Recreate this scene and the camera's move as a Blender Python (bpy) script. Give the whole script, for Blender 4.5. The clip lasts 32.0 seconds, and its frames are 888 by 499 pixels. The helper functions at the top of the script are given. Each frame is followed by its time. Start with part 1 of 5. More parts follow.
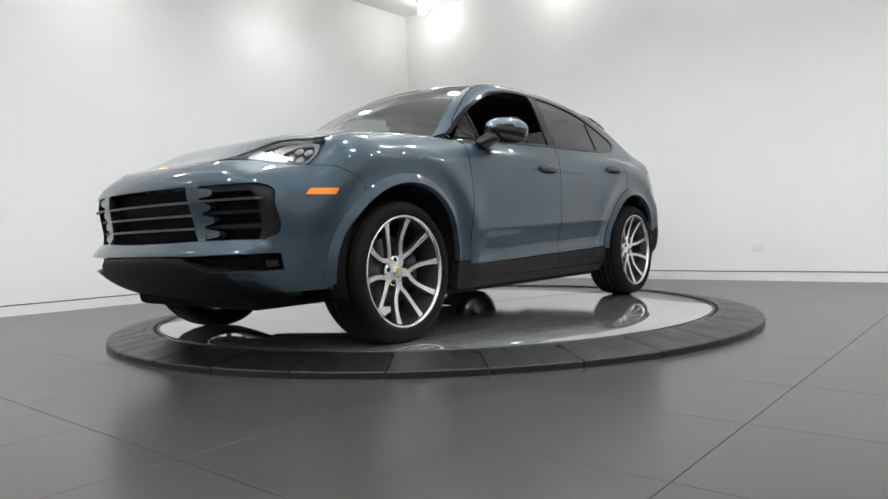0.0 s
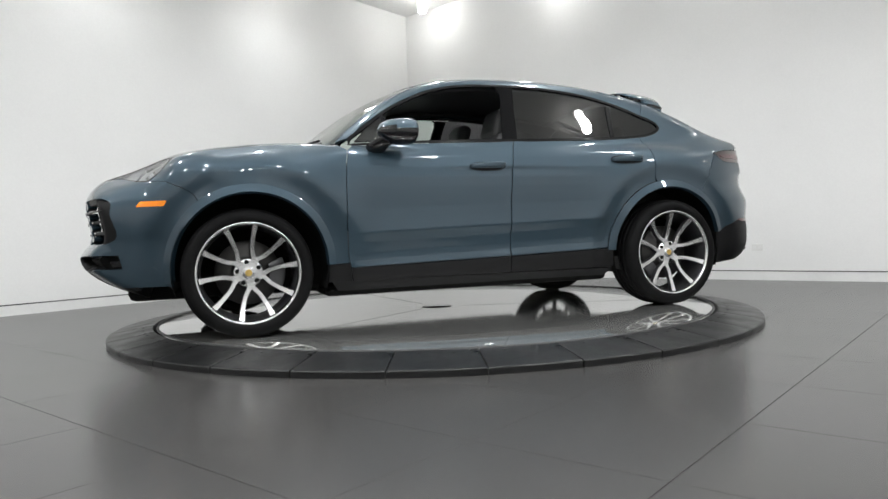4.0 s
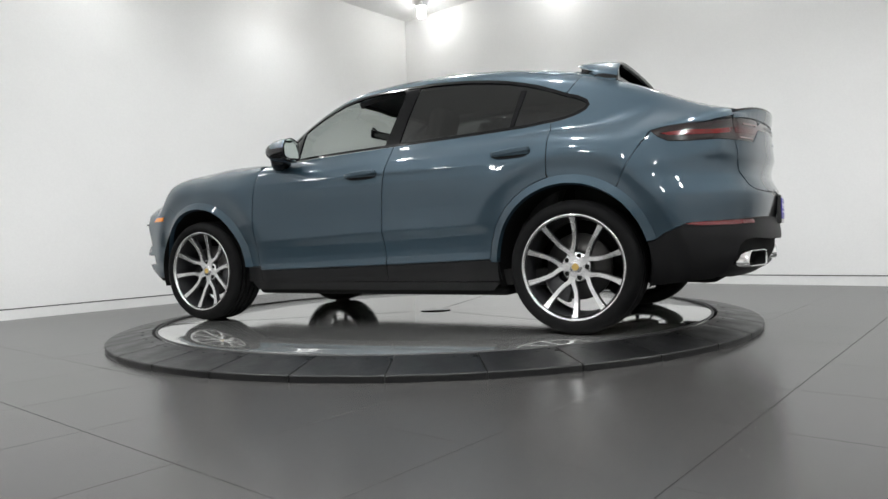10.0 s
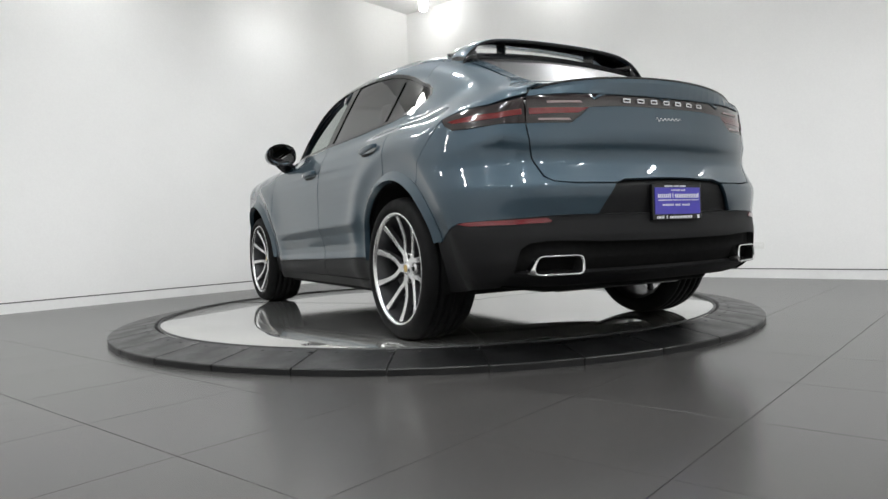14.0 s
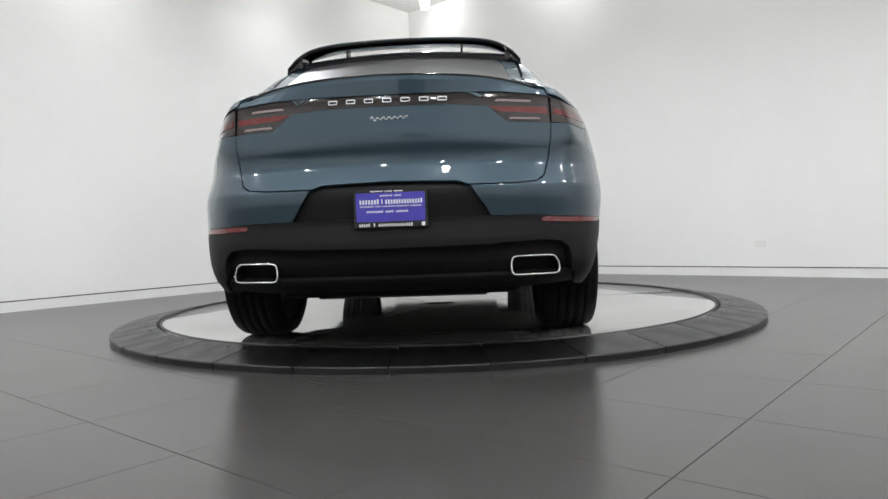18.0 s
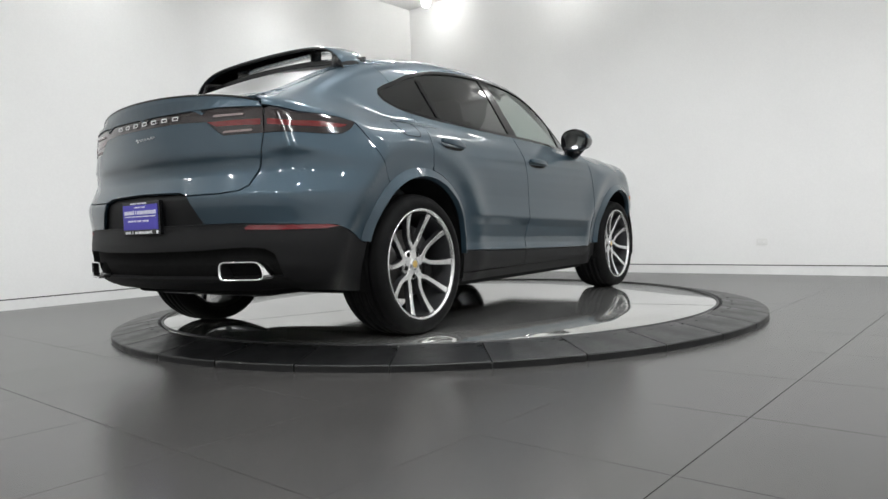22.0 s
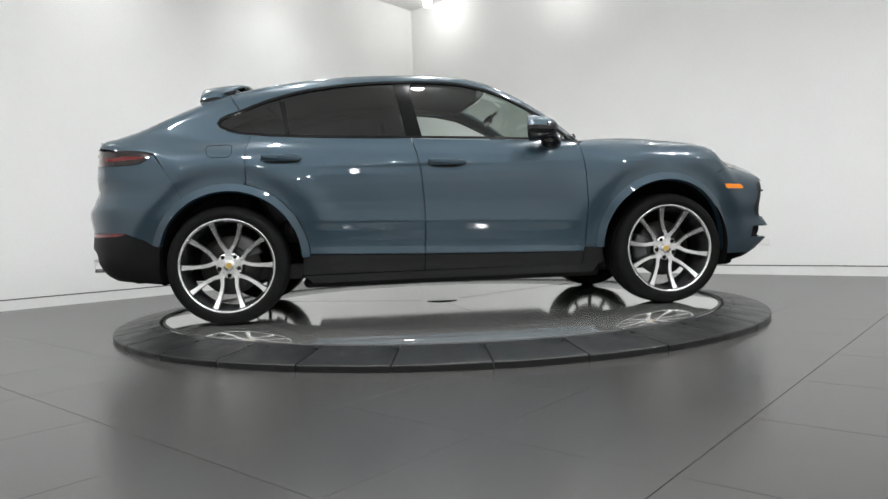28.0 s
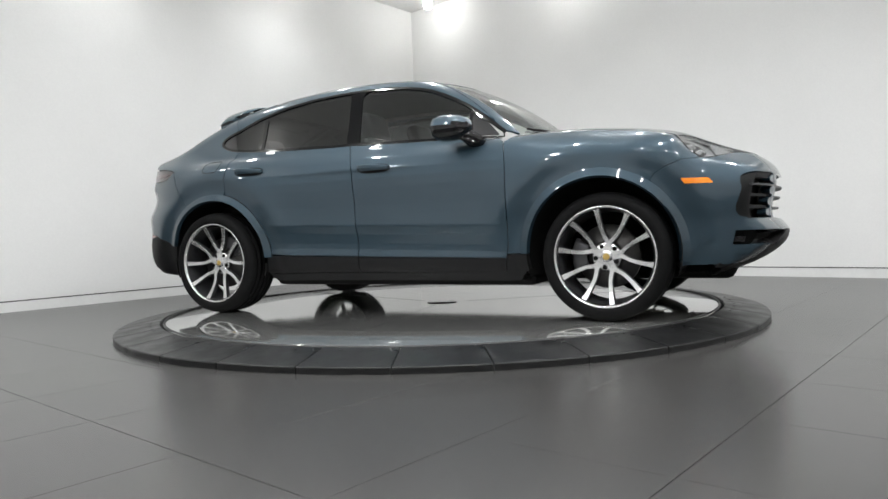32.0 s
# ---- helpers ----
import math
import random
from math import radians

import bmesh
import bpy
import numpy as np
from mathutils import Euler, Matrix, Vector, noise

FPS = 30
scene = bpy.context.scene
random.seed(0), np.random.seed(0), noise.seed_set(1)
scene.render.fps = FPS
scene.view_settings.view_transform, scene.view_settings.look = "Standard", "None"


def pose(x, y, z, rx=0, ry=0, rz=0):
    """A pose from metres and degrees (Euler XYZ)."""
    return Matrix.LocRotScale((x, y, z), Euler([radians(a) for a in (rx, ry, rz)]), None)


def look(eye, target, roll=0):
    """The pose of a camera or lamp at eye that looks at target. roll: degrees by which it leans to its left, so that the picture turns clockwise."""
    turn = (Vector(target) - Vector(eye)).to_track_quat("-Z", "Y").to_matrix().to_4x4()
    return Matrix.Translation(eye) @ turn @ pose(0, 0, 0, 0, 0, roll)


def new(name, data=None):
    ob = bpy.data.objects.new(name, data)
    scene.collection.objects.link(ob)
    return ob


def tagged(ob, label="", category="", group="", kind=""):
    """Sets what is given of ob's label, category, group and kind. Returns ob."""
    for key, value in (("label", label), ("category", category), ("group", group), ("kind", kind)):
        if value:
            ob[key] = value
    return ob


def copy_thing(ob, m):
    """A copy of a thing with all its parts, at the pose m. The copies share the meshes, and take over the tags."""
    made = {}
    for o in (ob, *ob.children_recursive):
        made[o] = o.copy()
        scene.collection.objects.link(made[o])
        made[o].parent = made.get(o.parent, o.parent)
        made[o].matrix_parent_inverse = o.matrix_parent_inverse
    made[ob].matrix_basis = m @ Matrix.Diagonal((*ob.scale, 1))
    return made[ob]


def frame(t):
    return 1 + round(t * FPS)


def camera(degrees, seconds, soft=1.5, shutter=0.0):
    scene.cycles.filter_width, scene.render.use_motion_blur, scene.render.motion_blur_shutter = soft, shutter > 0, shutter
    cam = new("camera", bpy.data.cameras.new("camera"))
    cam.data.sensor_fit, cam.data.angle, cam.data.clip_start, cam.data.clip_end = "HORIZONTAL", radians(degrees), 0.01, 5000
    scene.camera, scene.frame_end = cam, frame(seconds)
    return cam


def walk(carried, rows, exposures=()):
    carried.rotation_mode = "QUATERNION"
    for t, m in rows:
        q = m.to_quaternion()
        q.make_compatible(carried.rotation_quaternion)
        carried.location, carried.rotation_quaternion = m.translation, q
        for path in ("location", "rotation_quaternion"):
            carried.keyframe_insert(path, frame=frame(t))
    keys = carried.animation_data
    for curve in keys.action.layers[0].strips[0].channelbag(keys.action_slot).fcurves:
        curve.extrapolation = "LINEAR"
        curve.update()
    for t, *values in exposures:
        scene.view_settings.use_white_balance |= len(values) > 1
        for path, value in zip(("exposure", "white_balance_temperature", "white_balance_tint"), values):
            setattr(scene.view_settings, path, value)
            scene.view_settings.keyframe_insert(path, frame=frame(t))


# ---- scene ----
# ---- camera: it stands still, with a slow drift of its head ----
DECK = 0.073          # height of the turntable's top over the floor
EYE = (0.0, -5.337, 0.632)
cam = camera(65.76, 32.0)


def aim(pan, tilt):
    a, b = radians(pan), radians(tilt)
    way = Vector((-math.sin(a) * math.cos(b), math.cos(a) * math.cos(b), math.sin(b)))
    return look(EYE, Vector(EYE) + way, -2.02)


DRIFT = (
    (0, -0.757, -1.249), (1, -0.775, -1.215), (2, -0.760, -1.305), (3, -0.760, -1.315),
    (6, -0.825, -1.178), (7, -0.828, -1.107), (8, -0.835, -1.013), (9, -0.850, -0.928),
    (10, -0.850, -0.945), (11, -0.828, -1.060), (12, -0.781, -1.202), (13, -0.734, -1.344),
    (14, -0.686, -1.470), (17, -0.570, -1.580), (18, -0.545, -1.603), (19, -0.518, -1.651),
    (20, -0.478, -1.698), (21, -0.450, -1.745), (22, -0.435, -1.766), (23, -0.445, -1.766),
    (24, -0.440, -1.752), (25, -0.403, -1.760), (28, -0.310, -1.745), (29, -0.308, -1.700),
    (30, -0.308, -1.674), (31, -0.308, -1.648), (32, -0.308, -1.603),
)
walk(cam, [(t, aim(pan, tilt)) for t, pan, tilt in DRIFT])

# ---- light: the room's own ceiling lamps; outside there is nothing ----
world = bpy.data.worlds.new("world")
world.use_nodes = True
world.node_tree.nodes["Background"].inputs["Color"].default_value = (0.9, 0.95, 1.0, 1)
world.node_tree.nodes["Background"].inputs["Strength"].default_value = 0.02
scene.world = world
scene.view_settings.exposure = 0.0

ROOM_TURN = 49.35     # the walls stand askew to the camera's line
ROOM = pose(0, 0, 0, 0, 0, ROOM_TURN)
WALL_U, WALL_W = 3.99, 3.86       # the two walls in view
BACK_U, BACK_W = -7.2, -6.6       # the two walls behind the camera
ROOM_H = 4.06
LAMP_WATTS = 119.0
WALL_LAMP_WATTS = 1.5    # the dim row beside the right wall
LEFT_LAMP_WATTS = 26.0    # the dim row beside the left wall

# ---- materials ----
def material(name, base, rough=0.5, metal=0.0, grain=0.0, grain_scale=40.0, bump=0.0, bump_scale=80.0, stain=0.0, stain_scale=2.0, spec=0.5, coat=0.0, coat_rough=0.03):
    """A surface with fine grain, large stains and relief, at real size in metres."""
    m = bpy.data.materials.new(name)
    m.use_nodes = True
    nt = m.node_tree
    b = nt.nodes["Principled BSDF"]
    b.inputs["Base Color"].default_value = (*base, 1)
    b.inputs["Roughness"].default_value = rough
    b.inputs["Metallic"].default_value = metal
    b.inputs["Specular IOR Level"].default_value = spec
    b.inputs["Coat Weight"].default_value = coat
    b.inputs["Coat Roughness"].default_value = coat_rough
    geo = nt.nodes.new("ShaderNodeTexCoord")
    last = None
    if grain or stain:
        col = nt.nodes.new("ShaderNodeRGB")
        col.outputs[0].default_value = (*base, 1)
        last = col.outputs[0]
        for amount, scale, detail in ((grain, grain_scale, 3.0), (stain, stain_scale, 5.0)):
            if not amount:
                continue
            n = nt.nodes.new("ShaderNodeTexNoise")
            n.inputs["Scale"].default_value = scale
            n.inputs["Detail"].default_value = detail
            nt.links.new(geo.outputs["Object"], n.inputs["Vector"])
            r = nt.nodes.new("ShaderNodeMapRange")
            r.inputs["From Min"].default_value, r.inputs["From Max"].default_value = 0.3, 0.7
            r.inputs["To Min"].default_value, r.inputs["To Max"].default_value = 1 - amount, 1 + amount
            nt.links.new(n.outputs["Fac"], r.inputs["Value"])
            mix = nt.nodes.new("ShaderNodeVectorMath")
            mix.operation = "SCALE"
            nt.links.new(last, mix.inputs[0])
            nt.links.new(r.outputs["Result"], mix.inputs["Scale"])
            last = mix.outputs[0]
        nt.links.new(last, b.inputs["Base Color"])
    if stain:
        n = nt.nodes.new("ShaderNodeTexNoise")
        n.inputs["Scale"].default_value = stain_scale * 1.7
        n.inputs["Detail"].default_value = 4
        nt.links.new(geo.outputs["Object"], n.inputs["Vector"])
        r = nt.nodes.new("ShaderNodeMapRange")
        r.inputs["From Min"].default_value, r.inputs["From Max"].default_value = 0.3, 0.7
        r.inputs["To Min"].default_value, r.inputs["To Max"].default_value = rough * (1 - stain), min(1, rough * (1 + stain))
        nt.links.new(n.outputs["Fac"], r.inputs["Value"])
        nt.links.new(r.outputs["Result"], b.inputs["Roughness"])
    if bump:
        n = nt.nodes.new("ShaderNodeTexNoise")
        n.inputs["Scale"].default_value = bump_scale
        n.inputs["Detail"].default_value = 3
        nt.links.new(geo.outputs["Object"], n.inputs["Vector"])
        k = nt.nodes.new("ShaderNodeBump")
        k.inputs["Strength"].default_value = bump
        k.inputs["Distance"].default_value = 0.004
        nt.links.new(n.outputs["Fac"], k.inputs["Height"])
        nt.links.new(k.outputs["Normal"], b.inputs["Normal"])
    return m


def emitter(name, colour, strength):
    m = bpy.data.materials.new(name)
    m.use_nodes = True
    b = m.node_tree.nodes["Principled BSDF"]
    b.inputs["Base Color"].default_value = (0.8, 0.8, 0.8, 1)
    b.inputs["Emission Color"].default_value = (*colour, 1)
    b.inputs["Emission Strength"].default_value = strength
    return m


def glass(name, tint, rough=0.0, gloss=2.1):
    """Thin window glass: a clear tinted pane with the gloss of real glass."""
    m = bpy.data.materials.new(name)
    m.use_nodes = True
    nt = m.node_tree
    nt.nodes.remove(nt.nodes["Principled BSDF"])
    t = nt.nodes.new("ShaderNodeBsdfTransparent")
    t.inputs["Color"].default_value = (*tint, 1)
    g = nt.nodes.new("ShaderNodeBsdfGlossy")
    g.inputs["Roughness"].default_value = rough
    # the share of gloss grows from f0 straight on to one at grazing angles, alike from both sides
    f0 = ((gloss - 1) / (gloss + 1)) ** 2
    w = nt.nodes.new("ShaderNodeLayerWeight")
    w.inputs["Blend"].default_value = 0.5
    power = nt.nodes.new("ShaderNodeMath")
    power.operation = "POWER"
    power.inputs[1].default_value = 5.0
    nt.links.new(w.outputs["Facing"], power.inputs[0])
    f = nt.nodes.new("ShaderNodeMath")
    f.operation = "MULTIPLY_ADD"
    f.inputs[1].default_value, f.inputs[2].default_value = 1 - f0, f0
    nt.links.new(power.outputs[0], f.inputs[0])
    mix = nt.nodes.new("ShaderNodeMixShader")
    nt.links.new(f.outputs[0], mix.inputs["Fac"])
    nt.links.new(t.outputs[0], mix.inputs[1])
    nt.links.new(g.outputs[0], mix.inputs[2])
    nt.links.new(mix.outputs[0], nt.nodes["Material Output"].inputs["Surface"])
    return m


WALL = material("white wall paint", (0.80, 0.80, 0.79), 0.75, grain=0.015, grain_scale=60, bump=0.05, bump_scale=220, stain=0.03, stain_scale=0.7, spec=0.3)
CEILING = material("grey ceiling paint", (0.82, 0.82, 0.81), 0.85, grain=0.03, stain=0.04, stain_scale=1.0, spec=0.2)
SKIRT = material("white baseboard paint", (0.78, 0.78, 0.77), 0.45, grain=0.02, stain=0.04, stain_scale=3)
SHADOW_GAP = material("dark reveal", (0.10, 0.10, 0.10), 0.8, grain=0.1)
TILE = material("grey porcelain tile", (0.049, 0.0475, 0.046), 0.25, grain=0.06, grain_scale=90, bump=0.03, bump_scale=120, stain=0.03, stain_scale=1.3, spec=0.5)


def vary(m, amount):
    """Makes each piece that wears the material a little lighter or darker than its neighbours."""
    nt = m.node_tree
    b = nt.nodes["Principled BSDF"]
    link = b.inputs["Base Color"].links[0]
    info = nt.nodes.new("ShaderNodeObjectInfo")
    r = nt.nodes.new("ShaderNodeMapRange")
    r.inputs["To Min"].default_value, r.inputs["To Max"].default_value = 1 - amount, 1 + amount
    nt.links.new(info.outputs["Random"], r.inputs["Value"])
    mix = nt.nodes.new("ShaderNodeVectorMath")
    mix.operation = "SCALE"
    nt.links.new(link.from_socket, mix.inputs[0])
    nt.links.new(r.outputs["Result"], mix.inputs["Scale"])
    nt.links.new(mix.outputs[0], b.inputs["Base Color"])


vary(TILE, 0.05)
GROUT = material("dark grout", (0.03, 0.03, 0.03), 0.9, grain=0.2)
RUBBER = material("black ring rubber", (0.0095, 0.0097, 0.010), 0.36, spec=0.36, grain=0.15, grain_scale=120, bump=0.12, bump_scale=260, stain=0.25, stain_scale=3.5)
vary(RUBBER, 0.06)
DISC = material("polished turntable steel", (0.62, 0.62, 0.605), 0.07, metal=0.88, grain=0.02, grain_scale=30, bump=0.02, bump_scale=6, stain=0.10, stain_scale=1.6)
GAP = material("turntable gap", (0.012, 0.012, 0.012), 0.7, grain=0.1)
EDGE_STEEL = material("dark edge gasket", (0.05, 0.05, 0.05), 0.45, metal=0.5, grain=0.05)
OUTLET = material("white outlet plastic", (0.75, 0.75, 0.73), 0.35, grain=0.01)
PAINT = material("grey blue metallic paint", (0.0195, 0.0450, 0.0655), 0.46, metal=0.45, grain=0.03, grain_scale=900, coat=1.0, coat_rough=0.02)
TRIM = material("matte black body plastic", (0.0095, 0.0095, 0.010), 0.5, grain=0.12, grain_scale=300, bump=0.08, bump_scale=500, spec=0.18)
GLOSS = material("gloss black trim", (0.006, 0.006, 0.007), 0.08, grain=0.05)
SATIN = material("satin black pillar", (0.005, 0.005, 0.0055), 0.12, grain=0.05, spec=0.2)
UNDER = material("underbody black", (0.006, 0.006, 0.006), 0.85, grain=0.2, spec=0.15)
TYRE = material("tyre rubber", (0.0062, 0.0062, 0.0064), 0.68, spec=0.10, grain=0.15, grain_scale=200, bump=0.1, bump_scale=300, stain=0.12, stain_scale=9)
ALLOY = material("machined alloy", (0.70, 0.70, 0.70), 0.26, metal=1.0, grain=0.03, grain_scale=300)
ALLOY_DARK = material("dark grey alloy", (0.075, 0.076, 0.08), 0.38, metal=0.7, grain=0.06)
# steel base set dark to carry the shade behind the spokes
BRAKE = material("brake disc steel, darkened for shade", (0.08, 0.078, 0.076), 0.45, metal=1.0, grain=0.08, grain_scale=150)
CALIPER = material("dark caliper", (0.11, 0.11, 0.115), 0.45, metal=0.5, grain=0.05)
CHROME = material("chrome", (0.80, 0.80, 0.80), 0.09, metal=1.0, grain=0.01)
GOLD = material("gold crest enamel", (0.55, 0.38, 0.12), 0.3, metal=0.6, grain=0.1)
AMBER = material("amber lens", (0.95, 0.27, 0.008), 0.16, grain=0.05, coat=0.6)
RED_LENS = material("red lamp lens", (0.11, 0.007, 0.008), 0.14, grain=0.1, coat=0.8)
RED_REFLECTOR = material("red reflector", (0.12, 0.004, 0.008), 0.2, grain=0.15, grain_scale=200, coat=0.8)
SMOKE_LENS = material("smoked lamp lens", (0.016, 0.0105, 0.011), 0.1, grain=0.1, coat=0.8)
CLEAR_TUBE = material("frosted light guide", (0.24, 0.19, 0.185), 0.25, grain=0.05)
LAMP_SILVER = material("lamp reflector silver", (0.17, 0.175, 0.18), 0.35, metal=0.3, grain=0.05)
LAMP_GREY = material("grey lamp housing", (0.09, 0.092, 0.095), 0.3, metal=0.6, grain=0.05)
LEATHER = material("black leather", (0.032, 0.032, 0.033), 0.5, grain=0.15, grain_scale=120, bump=0.2, bump_scale=250)
CARPET = material("black carpet", (0.01, 0.01, 0.01), 0.95, grain=0.3, grain_scale=300)
PLATE_BLUE = material("blue plate paint", (0.055, 0.045, 0.36), 0.4, grain=0.05, stain=0.05, stain_scale=20)
PRINT_WHITE = material("white print", (0.75, 0.75, 0.78), 0.5, grain=0.03)
CLEAR = glass("coated windscreen glass", (0.82, 0.90, 0.86), gloss=4.8)
LENS = glass("clear lamp cover", (0.93, 0.94, 0.95), gloss=1.6)
TINTED = glass("dark privacy glass", (0.10, 0.10, 0.105))
REAR_GLASS = glass("dark rough rear glass", (0.10, 0.10, 0.10), rough=0.30, gloss=2.3)
SIDE_GLASS = glass("green tinted side glass", (0.70, 0.78, 0.74))
MIRROR = material("mirror glass", (0.85, 0.86, 0.87), 0.01, metal=1.0)
LAMP_GLOW = emitter("downlight glow", (0.985, 0.985, 0.97), 38.0)
DARK_PANE = material("dark pane for the reflection", (0.03, 0.032, 0.034), 0.25, grain=0.05, stain=0.05)
BADGE = material("satin silver badge", (0.62, 0.63, 0.64), 0.35, metal=0.25, grain=0.03)


# ---- mesh helpers ----
def mesh_of(name, bm, mat, smooth=False):
    me = bpy.data.meshes.new(name)
    bm.normal_update()
    bm.to_mesh(me)
    bm.free()
    for m in (mat if isinstance(mat, (list, tuple)) else [mat]):
        me.materials.append(m)
    if smooth:
        for poly in me.polygons:
            poly.use_smooth = True
    return me


def part(name, bm, mat, parent=None, label="", smooth=False):
    ob = new(name, mesh_of(name, bm, mat, smooth))
    ob.parent = parent
    if label:
        tagged(ob, label)
    return ob


def add_box(bm, x0, x1, y0, y1, z0, z1, bevel=0.0, segments=2):
    r = bmesh.ops.create_cube(bm, size=1.0)
    for v in r["verts"]:
        v.co = Vector((x0 + (v.co.x + 0.5) * (x1 - x0), y0 + (v.co.y + 0.5) * (y1 - y0), z0 + (v.co.z + 0.5) * (z1 - z0)))
    if bevel:
        edges = list({e for v in r["verts"] for e in v.link_edges})
        bmesh.ops.bevel(bm, geom=edges, offset=bevel, segments=segments, affect="EDGES", profile=0.5)


def box_mesh(x0, x1, y0, y1, z0, z1, bevel=0.0, segments=2):
    bm = bmesh.new()
    add_box(bm, x0, x1, y0, y1, z0, z1, bevel, segments)
    return bm


def add_lathe(bm, profile, n=48, turn=None, arc=(0.0, 360.0), mat=0):
    """Turns a profile of (radius, height) about z; turn: a matrix for the result."""
    full = abs(arc[1] - arc[0]) >= 360
    steps = n if full else n + 1
    rings = []
    for i in range(steps):
        a = radians(arc[0] + (arc[1] - arc[0]) * i / n)
        ring = []
        for r, z in profile:
            co = Vector((r * math.cos(a), r * math.sin(a), z))
            ring.append(bm.verts.new(turn @ co if turn else co))
        rings.append(ring)
    for i in range(n):
        a, b = rings[i], rings[(i + 1) % steps]
        for j in range(len(profile) - 1):
            quad = [a[j], b[j], b[j + 1], a[j + 1]]
            try:
                f = bm.faces.new(quad)
                f.material_index = mat
                f.smooth = True
            except ValueError:
                pass
    return rings


def add_tube(bm, points, radius, n=8, mat=0, cap=True, flat=1.0):
    """A round bar along points; radius may be a list."""
    pts = [Vector(q) for q in points]
    rings = []
    for i, q in enumerate(pts):
        d = (pts[min(i + 1, len(pts) - 1)] - pts[max(i - 1, 0)]).normalized()
        up = Vector((0, 0, 1)) if abs(d.z) < 0.9 else Vector((1, 0, 0))
        s = d.cross(up).normalized()
        w = s.cross(d)
        r = radius[i] if isinstance(radius, (list, tuple)) else radius
        rings.append([bm.verts.new(q + s * r * math.cos(2 * math.pi * k / n) + w * r * flat * math.sin(2 * math.pi * k / n)) for k in range(n)])
    for a, b in zip(rings, rings[1:]):
        for k in range(n):
            f = bm.faces.new([a[k], a[(k + 1) % n], b[(k + 1) % n], b[k]])
            f.smooth, f.material_index = True, mat
    if cap:
        for ring, flip in ((rings[0], True), (rings[-1], False)):
            f = bm.faces.new(ring[::-1] if flip else ring)
            f.material_index = mat
    return rings


# ---- the room ----
def setting(name, bm, mat, label, category="", turned=True):
    ob = part(name, bm, mat)
    if turned:
        ob.matrix_world = ROOM
    return tagged(ob, label, category or name.split("_")[0], kind="structure")


def build_room():
    t = 0.15
    floor = setting("floor", box_mesh(BACK_U - t, WALL_U + t, BACK_W - t, WALL_W + t, -0.2, -0.006), GROUT, "dark grey floor of large square porcelain tiles", "floor")
    z0 = 0.108
    setting("wall_right", box_mesh(WALL_U, WALL_U + t, BACK_W - t, WALL_W + t, z0, ROOM_H), WALL, "plain white painted showroom wall", "wall")
    setting("wall_left", box_mesh(BACK_U - t, WALL_U, WALL_W, WALL_W + t, z0, ROOM_H), WALL, "plain white painted showroom wall", "wall")
    # behind the camera: a wall with an added dark pane, and a plain wall
    d0, d1, dl, dh = -6.35, -5.15, 1.15, 2.15
    bm = bmesh.new()
    add_box(bm, BACK_U - t, BACK_U, BACK_W - t, d0, 0, ROOM_H)
    add_box(bm, BACK_U - t, BACK_U, d1, WALL_W, 0, ROOM_H)
    add_box(bm, BACK_U - t, BACK_U, d0, d1, dh, ROOM_H)
    add_box(bm, BACK_U - t, BACK_U, d0, d1, 0, dl)
    setting("wall_back", bm, WALL, "plain white painted wall with an added dark opening", "wall")
    setting("wall_side", box_mesh(BACK_U, WALL_U, BACK_W - t, BACK_W, 0, ROOM_H), WALL, "plain white painted showroom wall", "wall")
    # unseen pane, made up to give the paint its dark reflection
    window = tagged(new("window_1"), "unseen dark pane added for its reflection in the car", "window", kind="structure")
    window.matrix_world = ROOM
    part("pane", box_mesh(BACK_U - t, BACK_U - 0.06, d0 + 0.03, d1 - 0.03, dl + 0.03, dh - 0.03), DARK_PANE, window)
    bm = bmesh.new()
    for box in ((d0, d0 + 0.03, dl, dh), (d1 - 0.03, d1, dl, dh), (d0 + 0.03, d1 - 0.03, dl, dl + 0.03), (d0 + 0.03, d1 - 0.03, dh - 0.03, dh)):
        add_box(bm, BACK_U - t, BACK_U - 0.04, *box)
    part("window_frame", bm, EDGE_STEEL, window)
    setting("ceiling", box_mesh(BACK_U - t, WALL_U + t, BACK_W - t, WALL_W + t, ROOM_H, ROOM_H + 0.2), CEILING, "grey painted ceiling over the white walls", "ceiling")
    for name, box in (("baseboard_right", (WALL_U, WALL_U + 0.05, BACK_W, WALL_W, 0, 0.096)), ("baseboard_left", (BACK_U, WALL_U, WALL_W, WALL_W + 0.05, 0, 0.096))):
        setting(name, box_mesh(*box), SKIRT, "flush white baseboard under a dark reveal", "baseboard")
    for name, box in (("trim_right", (WALL_U + 0.012, WALL_U + 0.05, BACK_W, WALL_W, 0.096, 0.108)), ("trim_left", (BACK_U, WALL_U + 0.012, WALL_W + 0.012, WALL_W + 0.05, 0.096, 0.108))):
        setting(name, box_mesh(*box), SHADOW_GAP, "thin dark reveal above the baseboard", "trim")
    outlet = tagged(new("wall_outlet"), "white double power outlet on the white wall", "outlet")
    outlet.matrix_world = ROOM @ pose(WALL_U, -1.27, 0.36)
    part("cover_plate", box_mesh(-0.006, 0.0, -0.058, 0.058, -0.036, 0.036, 0.002), OUTLET, outlet)
    for y in (-0.026, 0.026):
        part("socket", box_mesh(-0.009, -0.004, y - 0.017, y + 0.017, -0.014, 0.014, 0.003), SKIRT, outlet)
    return floor


floor = build_room()


